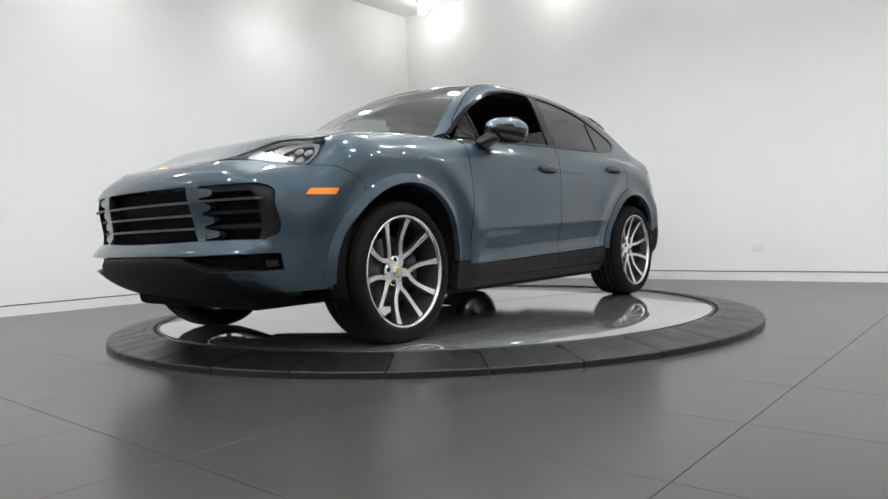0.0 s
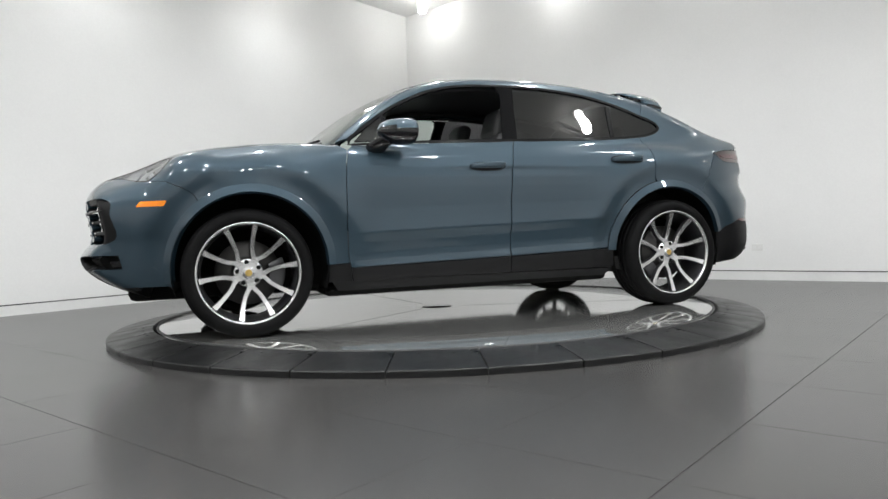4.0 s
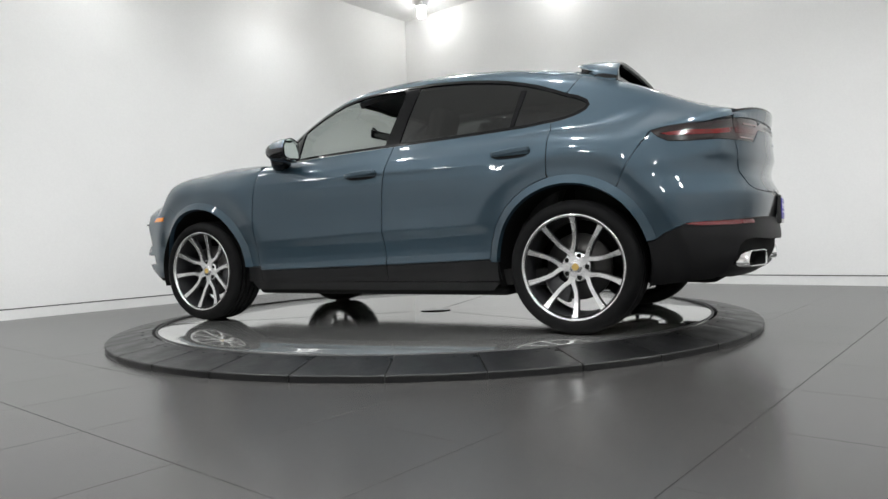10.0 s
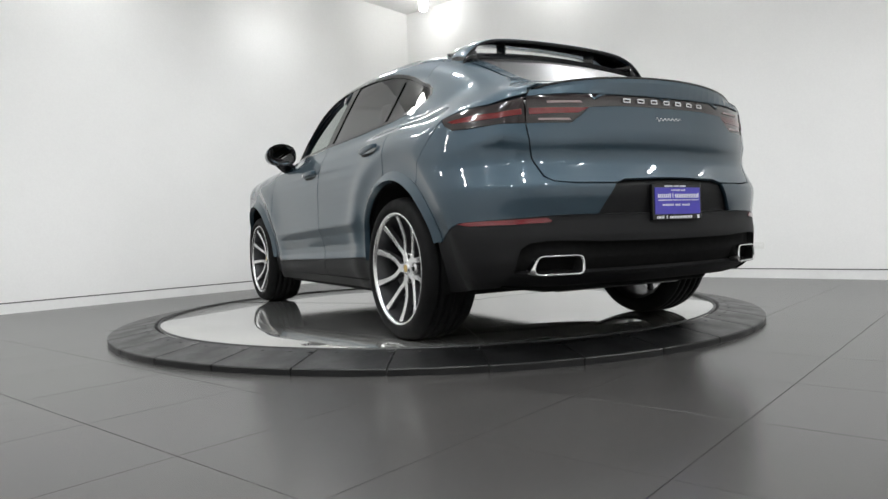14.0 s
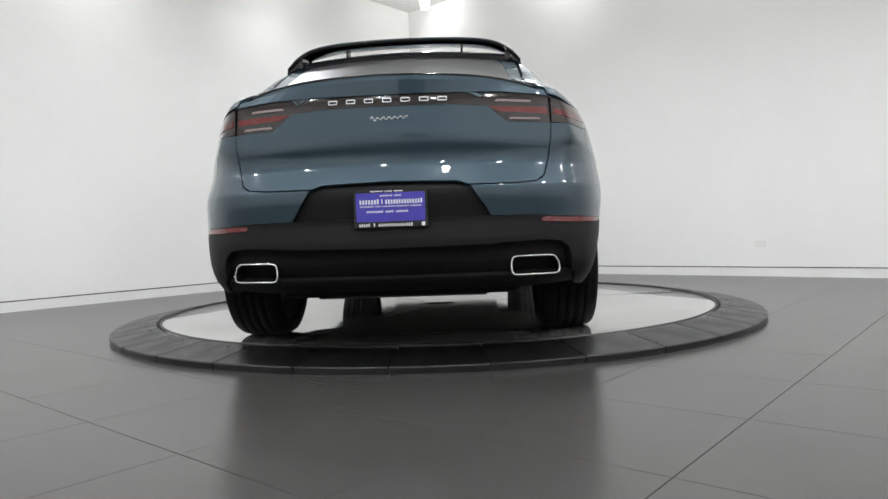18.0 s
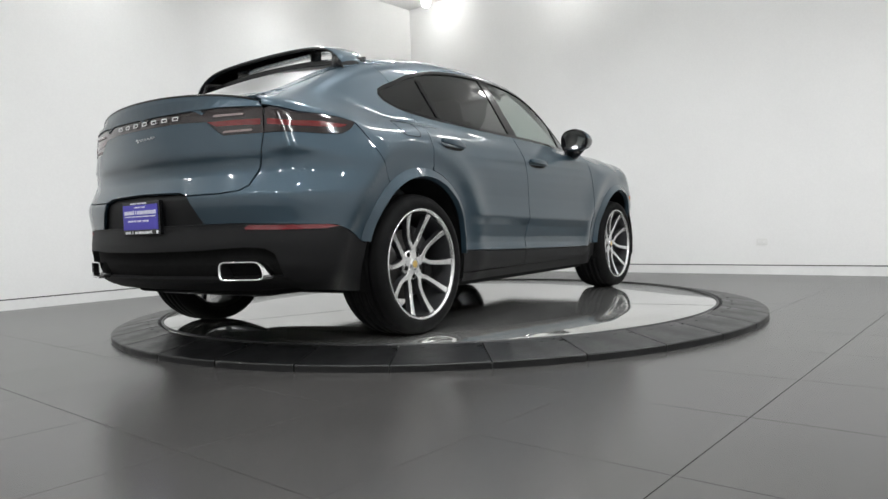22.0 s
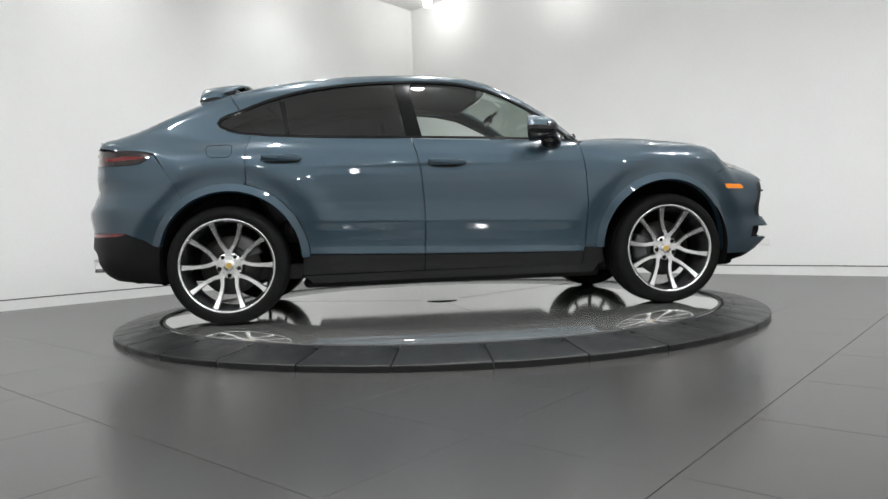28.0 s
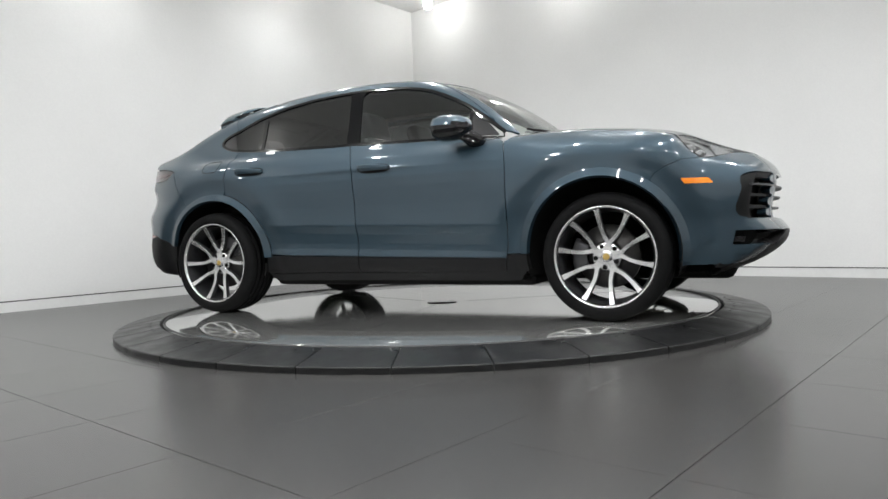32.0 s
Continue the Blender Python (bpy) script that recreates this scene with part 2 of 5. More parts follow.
def build_lamps():
    """Rows of glowing white spot lamps that hang just under the ceiling."""
    bulbs = []
    for watts in (LAMP_WATTS, WALL_LAMP_WATTS, LEFT_LAMP_WATTS):
        data = bpy.data.lights.new("spot_bulb", "SPOT")
        data.spot_size, data.spot_blend = radians(168), 0.9
        data.shadow_soft_size = 0.07
        data.energy, data.color = watts, (0.972, 0.99, 1.0)
        bulbs.append(data)
    first = None
    for i in range(5):
        for j in range(5):
            u, w = 3.50 - 2.2 * i, 3.08 - 2.05 * j
            m = ROOM @ pose(u, w, ROOM_H)
            if first is None:
                first = tagged(new("ceiling_spot"), "bright white round spot lamp hanging from the ceiling", "lamp", "ceiling spots")
                bm = bmesh.new()
                add_lathe(bm, [(0.0, -0.235), (0.040, -0.230), (0.060, -0.21), (0.065, -0.13), (0.060, -0.07), (0.0, -0.07)], 20)
                part("glowing_bulb", bm, LAMP_GLOW, first)
                bm = bmesh.new()
                add_lathe(bm, [(0.0, -0.069), (0.088, -0.069), (0.088, -0.05), (0.03, -0.04), (0.02, 0.0)], 20)
                part("socket", bm, OUTLET, first)
                first.matrix_world = m
            else:
                copy_thing(first, m)
            ob = new("lamp", bulbs[1 if i == 0 else 2 if j == 0 else 0])
            ob.matrix_world = m @ pose(0, 0, -0.34)


build_lamps()


def build_turntable():
    """The fixed rubber ring, in 32 segments, round the turning steel disc."""
    ring = tagged(new("turntable_ring"), "black sloping rubber ring of segments round the turntable", "turntable ring")
    r0, r1, h0, h1 = 2.035, 2.315, DECK + 0.002, 0.034
    bm = bmesh.new()
    add_lathe(bm, [(r0 - 0.012, 0.0), (r0 - 0.012, h0 - 0.012), (r1 - 0.03, h1 - 0.008), (r1 - 0.014, 0.0)], 192)
    part("ring_base", bm, GAP, ring)
    step = 360 / 32
    base = None
    for k in range(32):
        if base is None:
            g = math.degrees(0.0034 / r0)
            bm = bmesh.new()
            prof = [(r0, 0.0), (r0, h0 - 0.004), (r0 + 0.003, h0), (r1 - 0.012, h1 + 0.002), (r1 - 0.004, h1), (r1, h1 - 0.005), (r1, 0.0)]
            rings = add_lathe(bm, prof, 8, arc=(g, step - g))
            bm.faces.new(rings[0])
            bm.faces.new(rings[-1][::-1])
            for f in bm.faces:
                f.smooth = False
            # two fixing screws in their sinks
            for a in (step * 0.3, step * 0.7):
                rr = r0 + 0.06
                x, y = rr * math.cos(radians(a)), rr * math.sin(radians(a))
                add_lathe(bm, [(0.0, h0 - 0.0015), (0.007, h0 - 0.001), (0.009, h0 - 0.004)], 8, Matrix.Translation((x, y, 0)))
            base = mesh_of("ring_segment", bm, RUBBER)
        ob = new("ring_segment", base)
        ob.parent = ring
        ob.matrix_basis = pose(0, 0, 0, 0, 0, -67.73 + step * (k + 0.5))
    disc = tagged(new("turntable_disc"), "polished steel turntable disc that carries the car", "turntable")
    bm = bmesh.new()
    add_lathe(bm, [(0.0, DECK), (0.7, DECK), (1.4, DECK), (2.006, DECK), (2.012, DECK - 0.004), (2.012, 0.01)], 192)
    part("disc_plate", bm, DISC, disc)
    bm = bmesh.new()
    add_lathe(bm, [(2.000, DECK + 0.001), (2.000, DECK + 0.003), (2.013, DECK + 0.003), (2.015, DECK - 0.004)], 192)
    part("edge_trim", bm, EDGE_STEEL, disc)
    bm = bmesh.new()
    add_lathe(bm, [(0.0, DECK + 0.003), (0.116, DECK + 0.003), (0.119, DECK)], 40)
    part("hub_cover", bm, DISC, disc, "round steel hub cover")
    for k in range(6):
        bm = bmesh.new()
        add_lathe(bm, [(0.103, DECK + 0.004), (0.110, DECK + 0.004)], 6, arc=(60 * k, 60 * k + 26))
        part("hub_slot", bm, GAP, disc, "dark slot in the hub cover")
    for a in (38, 158, 278):
        bm = bmesh.new()
        add_box(bm, 0.2, 1.99, -0.0015, 0.0015, DECK - 0.002, DECK + 0.0008)
        part("seam", bm, GAP, disc).matrix_basis = pose(0, 0, 0, 0, 0, a)
    return disc


disc = build_turntable()


# ---- the car's skin: smooth profile curves and the solid that they bound ----
# car space: x forward from the middle of the wheelbase, y to its left, z up from the turntable
def profile(pairs, smooth=0.05):
    xs, ys = np.array([q[0] for q in pairs], float), np.array([q[1] for q in pairs], float)
    o = np.argsort(xs)
    xs, ys = xs[o], ys[o]
    lo, hi, n = xs[0] - 0.5, xs[-1] + 0.5, 2400
    g = np.linspace(lo, hi, n)
    v = np.interp(g, xs, ys)
    # carry the end slopes on
    v = np.where(g < xs[0], ys[0] + (g - xs[0]) * (ys[1] - ys[0]) / (xs[1] - xs[0]), v)
    v = np.where(g > xs[-1], ys[-1] + (g - xs[-1]) * (ys[-1] - ys[-2]) / (xs[-1] - xs[-2]), v)
    k = max(3, int(smooth / (hi - lo) * n) | 1)
    for _ in range(3):
        v = np.convolve(np.pad(v, k // 2, mode="edge"), np.ones(k) / k, "valid")
    return lambda x: np.interp(x, g, v)


ROOF = profile(((1.205, 1.05), (1.055, 1.165), (0.855, 1.328), (0.70, 1.436), (0.50, 1.541), (0.32, 1.611), (0.15, 1.646), (-0.15, 1.666), (-0.4, 1.669), (-0.64, 1.664), (-0.95, 1.640), (-1.28, 1.588), (-1.5, 1.532), (-1.68, 1.467), (-1.85, 1.394), (-2.0, 1.323), (-2.17, 1.25), (-2.3, 1.20), (-2.45, 1.13)), 0.12)
CABIN = profile(((1.1, 0.66), (0.8, 0.775), (0.4, 0.855), (0.0, 0.88), (-0.4, 0.882), (-0.9, 0.868), (-1.4, 0.838), (-1.8, 0.800), (-2.1, 0.745), (-2.4, 0.67)), 0.2)
LEAN = profile(((1.0, -0.06), (1.15, 0.0), (1.30, 0.076), (1.45, 0.150), (1.55, 0.205), (1.7, 0.300)), 0.06)
WIDTH = profile(((-2.5, 0.935), (-2.2, 0.960), (-1.9, 0.982), (-1.42, 0.988), (-1.0, 0.974), (-0.5, 0.963), (0.0, 0.961), (0.5, 0.962), (0.9, 0.967), (1.2, 0.978), (1.42, 0.981), (1.62, 0.962), (1.75, 0.933), (1.88, 0.892), (2.03, 0.850), (2.15, 0.815), (2.3, 0.765), (2.5, 0.69)), 0.15)
SECTION = profile(((0.12, -0.13), (0.25, -0.075), (0.32, -0.055), (0.40, -0.042), (0.48, -0.034), (0.57, -0.026), (0.63, -0.013), (0.70, -0.003), (0.80, 0.0), (0.90, -0.006), (0.98, -0.018), (1.05, -0.040), (1.10, -0.062), (1.15, -0.092), (1.3, -0.20)), 0.035)
# between the wheels: a hollow, a crease and a tucked-in lower door
DOOR_SECTION = profile(((0.12, -0.14), (0.25, -0.085), (0.30, -0.055), (0.335, -0.043), (0.38, -0.041), (0.405, -0.040), (0.425, -0.043), (0.44, -0.047), (0.48, -0.045), (0.55, -0.027), (0.598, -0.007), (0.608, -0.0045), (0.64, -0.0062), (0.68, -0.0080), (0.74, -0.0090), (0.80, -0.0070), (0.86, -0.006), (0.92, -0.008), (0.98, -0.018), (1.05, -0.040), (1.10, -0.062), (1.15, -0.092), (1.3, -0.20)), 0.007)
TOP = profile(((-2.6, 1.11), (-2.3, 1.150), (-2.0, 1.155), (-1.6, 1.155), (-1.2, 1.158), (-0.8, 1.150), (-0.3, 1.140), (0.2, 1.128), (0.6, 1.118), (0.9, 1.130), (1.05, 1.148), (1.2, 1.152), (1.4, 1.142), (1.6, 1.120), (1.76, 1.096), (1.87, 1.068), (1.95, 1.038), (2.05, 0.993), (2.15, 0.952), (2.25, 0.920), (2.36, 0.88), (2.5, 0.81)), 0.07)
NOSE = profile(((0.12, 1.75), (0.20, 1.98), (0.25, 2.10), (0.30, 2.23), (0.346, 2.315), (0.41, 2.393), (0.46, 2.418), (0.50, 2.420), (0.53, 2.400), (0.575, 2.358), (0.62, 2.355), (0.70, 2.368), (0.77, 2.380), (0.83, 2.378), (0.88, 2.354), (0.93, 2.305), (1.0, 2.19)), 0.02)
TAIL = profile(((0.12, -1.77), (0.20, -2.05), (0.255, -2.24), (0.33, -2.38), (0.41, -2.430), (0.52, -2.440), (0.60, -2.430), (0.70, -2.449), (0.745, -2.450), (0.785, -2.424), (0.85, -2.392), (0.92, -2.379), (1.04, -2.367), (1.143, -2.362), (1.2, -2.355), (1.3, -2.27)), 0.022)
TAIL_ROUND = profile(((0.3, 0.27), (0.6, 0.31), (0.85, 0.40), (1.08, 0.60), (1.3, 0.75)), 0.1)
TUCK = profile(((0.2, -0.10), (0.28, -0.06), (0.35, -0.03), (0.45, -0.01), (0.55, 0.0), (0.62, 0.0), (0.8, 0.0)), 0.05)
ARCH_F, ARCH_R, ARCH_Z, ARCH_RAD = 1.425, -1.425, 0.40, 0.437


def smax(a, b, k):
    return np.maximum(a, b) + np.maximum(k - np.abs(a - b), 0) ** 2 / (4 * k)


def step01(x, a, b):
    t = np.clip((x - a) / (b - a), 0, 1)
    return t * t * (3 - 2 * t)


def skin(x, y, z):
    """Below zero inside the car's outer form."""
    y = np.abs(y)
    y2 = y * y
    door = 1 - step01(np.abs(x + 0.05), 0.70, 1.0)
    low = z + 0.031 * np.clip(x, -0.9, 0.9) * step01(0.9 - z, 0.0, 0.3)
    side = WIDTH(x) + SECTION(z) + door * (DOOR_SECTION(low) - SECTION(z)) + TUCK(z) * (1 - step01(x, -1.98, -1.76))
    for cx in (ARCH_F, ARCH_R):
        r = np.hypot(x - cx, z - ARCH_Z)
        side = side + 0.004 - 0.015 * (1 - step01(r, 0.50, 0.615)) + 0.007 * np.exp(-((r - 0.63) / 0.07) ** 2) - 0.004 * step01(r, 0.62, 0.85)
    lid = TOP(x + (0.2 + 0.55 * step01(x, 1.80, 2.0)) * y2 * y2 * step01(x, 1.0, 1.6))
    ridge = step01(x, 1.0, 1.25) * (1 - step01(x, 1.8, 2.05))
    lid = lid + ridge * 0.003 * np.exp(-((y - 0.62) / 0.10) ** 2)
    lid = lid + 0.028 * (1 - step01(y, 0.45, 0.68)) * step01(x, 0.95, 1.25)
    lid = lid - 0.02 * np.clip(y - 0.70, 0, 1)
    body = smax(y - side, z - lid, 0.09 + 0.08 * (1 - step01(x, -1.9, -1.2)) + 0.15 * step01(x, 0.8, 1.2) * (1 - step01(x, 1.45, 1.8)))
    body = smax(body, x - (NOSE(z) - 0.235 * y2 - 0.06 * y2 ** 4), 0.025)
    body = smax(body, (TAIL(z) + 0.20 * y2 + TAIL_ROUND(z) * y2 ** 4) - x, 0.065)
    cabin = smax(y - (CABIN(x) - LEAN(z)), z - (ROOF(x + 0.21 * y2 * step01(x, -0.3, 0.6)) - 0.12 * y2), 0.085)
    cabin = smax(cabin, x - 1.3, 0.03)
    cabin = smax(cabin, 0.98 - z, 0.02)
    cabin = smax(cabin, (TAIL(z) + 0.3 * y2) - x, 0.03)
    k = 0.02 + 0.13 * (1 - step01(x, -1.95, -1.45))
    return -smax(-body, -cabin, k)


AXES = {"side": (0, 2, 1, 1.15, 0.0), "top": (0, 1, 2, 1.75, 0.3), "front": (1, 2, 0, 2.6, 0.6), "rear": (1, 2, 0, -2.6, -0.6)}


def on_skin(view, a, b):
    """Places on the skin seen along one of the views, from their two coordinates."""
    i, j, k, start, end = AXES[view]
    a, b = np.atleast_1d(np.asarray(a, float)), np.atleast_1d(np.asarray(b, float))

    def at(c):
        q = [None] * 3
        q[i], q[j], q[k] = a, b, c
        return skin(*q)

    n = 44
    lo = np.full(a.shape, start, float)
    hi = np.full(a.shape, end, float)
    found = np.zeros(a.shape, bool)
    prev = np.full(a.shape, start, float)
    for s in range(1, n + 1):
        c = np.full(a.shape, start + (end - start) * s / n)
        new_hit = (at(c) <= 0) & ~found
        lo[new_hit], hi[new_hit] = prev[new_hit], c[new_hit]
        found |= new_hit
        prev = c
    for _ in range(17):
        mid = (lo + hi) / 2
        inside = at(mid) <= 0
        hi = np.where(inside, mid, hi)
        lo = np.where(inside, lo, mid)
    out = np.zeros((len(a), 3))
    out[:, i], out[:, j], out[:, k] = a, b, (lo + hi) / 2
    return out


def skin_normals(p, e=0.004):
    n = np.zeros_like(p)
    for k in range(3):
        d = np.zeros(3)
        d[k] = e
        n[:, k] = skin(*(p + d).T) - skin(*(p - d).T)
    return n / np.maximum(np.linalg.norm(n, axis=1, keepdims=True), 1e-9)


def clip_half(poly, axis, value, keep_above):
    out = []
    for q, r in zip(poly, poly[1:] + poly[:1]):
        qi, ri = (q[axis] >= value) == keep_above or q[axis] == value, (r[axis] >= value) == keep_above or r[axis] == value
        if qi:
            out.append(q)
        if qi != ri:
            t = (value - q[axis]) / (r[axis] - q[axis])
            m = [q[0] + t * (r[0] - q[0]), q[1] + t * (r[1] - q[1])]
            m[axis] = value
            out.append(tuple(m))
    return out


def inset(poly, d):
    """The polygon with its border moved inwards by d."""
    area = sum(q[0] * r[1] - r[0] * q[1] for q, r in zip(poly, poly[1:] + poly[:1]))
    s = 1 if area > 0 else -1
    out = []
    n = len(poly)
    for i in range(n):
        a, b, c = Vector(poly[i - 1]), Vector(poly[i]), Vector(poly[(i + 1) % n])
        e, f = (b - a), (c - b)
        if e.length < 1e-6 or f.length < 1e-6:
            out.append(tuple(b))
            continue
        e.normalize(), f.normalize()
        ne, nf = Vector((-e.y, e.x)) * s, Vector((-f.y, f.x)) * s
        m = ne + nf
        k = d / max(0.35, 0.5 * m.length_squared)
        out.append((b.x + m.x * k, b.y + m.y * k))
    return out


def fine(poly, step=0.03):
    out = []
    for q, r in zip(poly, poly[1:] + poly[:1]):
        n = max(1, int(math.hypot(r[0] - q[0], r[1] - q[1]) / step))
        out += [(q[0] + (r[0] - q[0]) * k / n, q[1] + (r[1] - q[1]) * k / n) for k in range(n)]
    return out


def rounded(poly, radius=0.02, n=4):
    """The polygon with its corners rounded."""
    out = []
    m = len(poly)
    for i in range(m):
        a, b, c = Vector(poly[i - 1]), Vector(poly[i]), Vector(poly[(i + 1) % m])
        ra = min(radius, 0.45 * (a - b).length)
        rc = min(radius, 0.45 * (c - b).length)
        p0, p1 = b + (a - b).normalized() * ra, b + (c - b).normalized() * rc
        for k in range(n + 1):
            t = k / n
            q = (1 - t) ** 2 * p0 + 2 * t * (1 - t) * b + t * t * p1
            out.append((q.x, q.y))
    return out


class Shell:
    """Collects patches of the skin into one mesh with true normals."""

    def __init__(self):
        self.verts, self.normals, self.faces = [], [], []

    def patch(self, poly, view, mirror=1, cell=0.04, gap=0.002, lift=0.0, depth=0.014, pull=None, flush=()):
        """A patch of skin inside poly; lift: metres out of the skin; depth: of its turned-in edge; pull: changes the places; flush: corners that keep to the outline."""
        whole = list(poly)
        poly = inset(poly, gap) if gap else whole
        poly = [a if a in flush else b for a, b in zip(whole, poly)]
        cell, rowh = cell if isinstance(cell, tuple) else (cell, cell)
        border = fine(poly, min(cell, rowh * 1.5))
        xs, ys = [q[0] for q in border], [q[1] for q in border]
        x0, y0 = min(xs), min(ys)
        nx, ny = int((max(xs) - x0) / cell) + 1, int((max(ys) - y0) / rowh) + 1
        index, pts, faces = {}, [], []

        def vid(q):
            key = (round(q[0], 5), round(q[1], 5))
            if key not in index:
                index[key] = len(pts)
                pts.append(key)
            return index[key]

        for i in range(nx):
            col = clip_half(border, 0, x0 + i * cell, True)
            col = clip_half(col, 0, x0 + (i + 1) * cell, False) if col else col
            if len(col) < 3:
                continue
            for j in range(ny):
                f = clip_half(col, 1, y0 + j * rowh, True)
                f = clip_half(f, 1, y0 + (j + 1) * rowh, False) if f else f
                # where the outline touches itself, part the loop there
                ids = []
                for q in f + f[:1]:
                    v = vid(q)
                    if v in ids:
                        k = ids.index(v)
                        if len(ids) - k >= 3:
                            faces.append(ids[k:])
                        ids = ids[:k]
                    ids.append(v)
        edge = [vid(q) for q in border]
        ar = np.array(pts)
        p = on_skin(view, ar[:, 0], ar[:, 1])
        n = skin_normals(p)
        p = p + n * lift
        if pull is not None:
            p, n = pull(p, n)
        self.add(p, n, faces, edge, mirror, depth, view)

    def add(self, p, n, faces, edge, mirror, depth, view):
        base = len(self.verts)
        inner = p[edge] - n[edge] * depth
        allp = np.vstack([p, p[edge], inner])
        # the turned edge looks outwards along the border
        tang = np.roll(p[edge], -1, axis=0) - np.roll(p[edge], 1, axis=0)
        en = np.cross(tang, n[edge])
        en /= np.maximum(np.linalg.norm(en, axis=1, keepdims=True), 1e-9)
        mid = p[edge].mean(axis=0)
        if np.sum(en * (p[edge] - mid)) < 0:
            en = -en
        alln = np.vstack([n, en, en])
        s = np.array([1, mirror, 1])
        self.verts += [tuple(q) for q in allp * s]
        self.normals += [tuple(q) for q in alln * s]
        m, ne = len(p), len(edge)
        quads = [(m + k, m + (k + 1) % ne, m + ne + (k + 1) % ne, m + ne + k) for k in range(ne)] if depth else []
        for f in list(faces) + quads:
            q = allp[list(f)] * s
            want = (alln[list(f)] * s).sum(axis=0)
            if np.dot(np.cross(q, np.roll(q, -1, axis=0)).sum(axis=0), want) < 0:
                f = f[::-1]
            self.faces.append([v + base for v in f])

    def strip(self, outer, inner, view, mirror=1, lift=0.0, depth=0.012):
        """A closed band of skin between two outlines of equal length."""
        a = np.array(list(outer) + list(inner))
        m = len(outer)
        p = on_skin(view, a[:, 0], a[:, 1])
        n = skin_normals(p)
        p = p + n * lift
        p = np.vstack([p, p[m:] - n[m:] * depth])
        n = np.vstack([n, n[m:]])
        base, s = len(self.verts), np.array([1, mirror, 1])
        self.verts += [tuple(q) for q in p * s]
        self.normals += [tuple(q) for q in n * s]
        for k in range(m):
            j = (k + 1) % m
            for f in ((k, j, m + j, m + k), (m + k, m + j, 2 * m + j, 2 * m + k)):
                q = p[list(f)] * s
                if np.dot(np.cross(q, np.roll(q, -1, axis=0)).sum(axis=0), n[k] * s) < 0:
                    f = f[::-1]
                self.faces.append([base + v for v in f])

    def make(self, name, mat, parent, label=""):
        me = bpy.data.meshes.new(name)
        me.from_pydata(self.verts, [], self.faces)
        me.materials.append(mat)
        for poly in me.polygons:
            poly.use_smooth = True
        me.normals_split_custom_set_from_vertices(self.normals)
        ob = new(name, me)
        ob.parent = parent
        if parent is car:
            ob.location = CAR_OFF
        if label:
            tagged(ob, label)
        return ob


def panel(name, poly, view, mat, parent, label="", mirror=1, **kw):
    s = Shell()
    s.patch(poly, view, mirror, **kw)
    return s.make(name, mat, parent, label)


def arc(cx, cz, r, a0, a1, n=20):
    return [(cx + r * math.cos(radians(a0 + (a1 - a0) * k / n)), cz + r * math.sin(radians(a0 + (a1 - a0) * k / n))) for k in range(n + 1)]


def height_at(x, y):
    return on_skin("top", np.atleast_1d(x), np.broadcast_to(y, np.atleast_1d(x).shape))[:, 2]


# ---- the car ----
CAR_OFF = (0.0106, 0.0522, 0.0)
car = tagged(new("car"), "grey-blue metallic coupe SUV with silver alloy wheels on the turntable", "car")
car.location = (0, 0, DECK)


def cpart(name, bm, mat, parent, label="", smooth=False):
    ob = part(name, bm, mat, parent, label, smooth)
    if parent is car:
        ob.location = CAR_OFF
    return ob


BELT = ((0.80, 1.128), (0.43, 1.140), (0.07, 1.148), (-0.27, 1.157), (-0.47, 1.162), (-0.84, 1.174), (-1.20, 1.194), (-1.34, 1.212))
belt_z = profile(BELT, 0.05)
GLASS_TOP = ((0.80, 1.180), (0.655, 1.286), (0.50, 1.391), (0.27, 1.496), (0.06, 1.540), (-0.13, 1.553), (-0.32, 1.554), (-0.51, 1.550), (-0.73, 1.532), (-0.96, 1.498), (-1.19, 1.435), (-1.38, 1.358), (-1.47, 1.295))
glass_z = profile(GLASS_TOP, 0.06)
DOOR_FRONT = ((0.800, 1.128), (0.848, 1.088), (0.864, 1.00), (0.872, 0.90), (0.877, 0.65), (0.868, 0.45), (0.856, 0.375))
DOOR_MID = ((-0.268, 1.157), (-0.238, 1.04), (-0.220, 0.95), (-0.204, 0.75), (-0.201, 0.60), (-0.205, 0.45), (-0.207, 0.40))
DOOR_BACK = ((-1.296, 1.204), (-1.312, 1.12), (-1.316, 1.02), (-1.312, 0.90))
LIP = ARCH_RAD + 0.047


TIP = [(-1.43, 1.229), (-1.49, 1.256), (-1.512, 1.288), (-1.495, 1.322), (-1.44, 1.352)]
FRAME_OUT = [(x, float(belt_z(x)) - 0.004) for x in [0.83 - 0.1 * k for k in range(23)]] + TIP + [(x, float(glass_z(x)) + 0.016) for x in [-1.37 + 0.09 * k for k in range(24)]]
FRAME_OUT[-1] = (0.808, 1.182)
FRAME_OUT = fine(FRAME_OUT, 0.05)
FRAME_IN = inset(FRAME_OUT, 0.017)


def lamp_z(x, y):
    return float(height_at(x, y)[0])


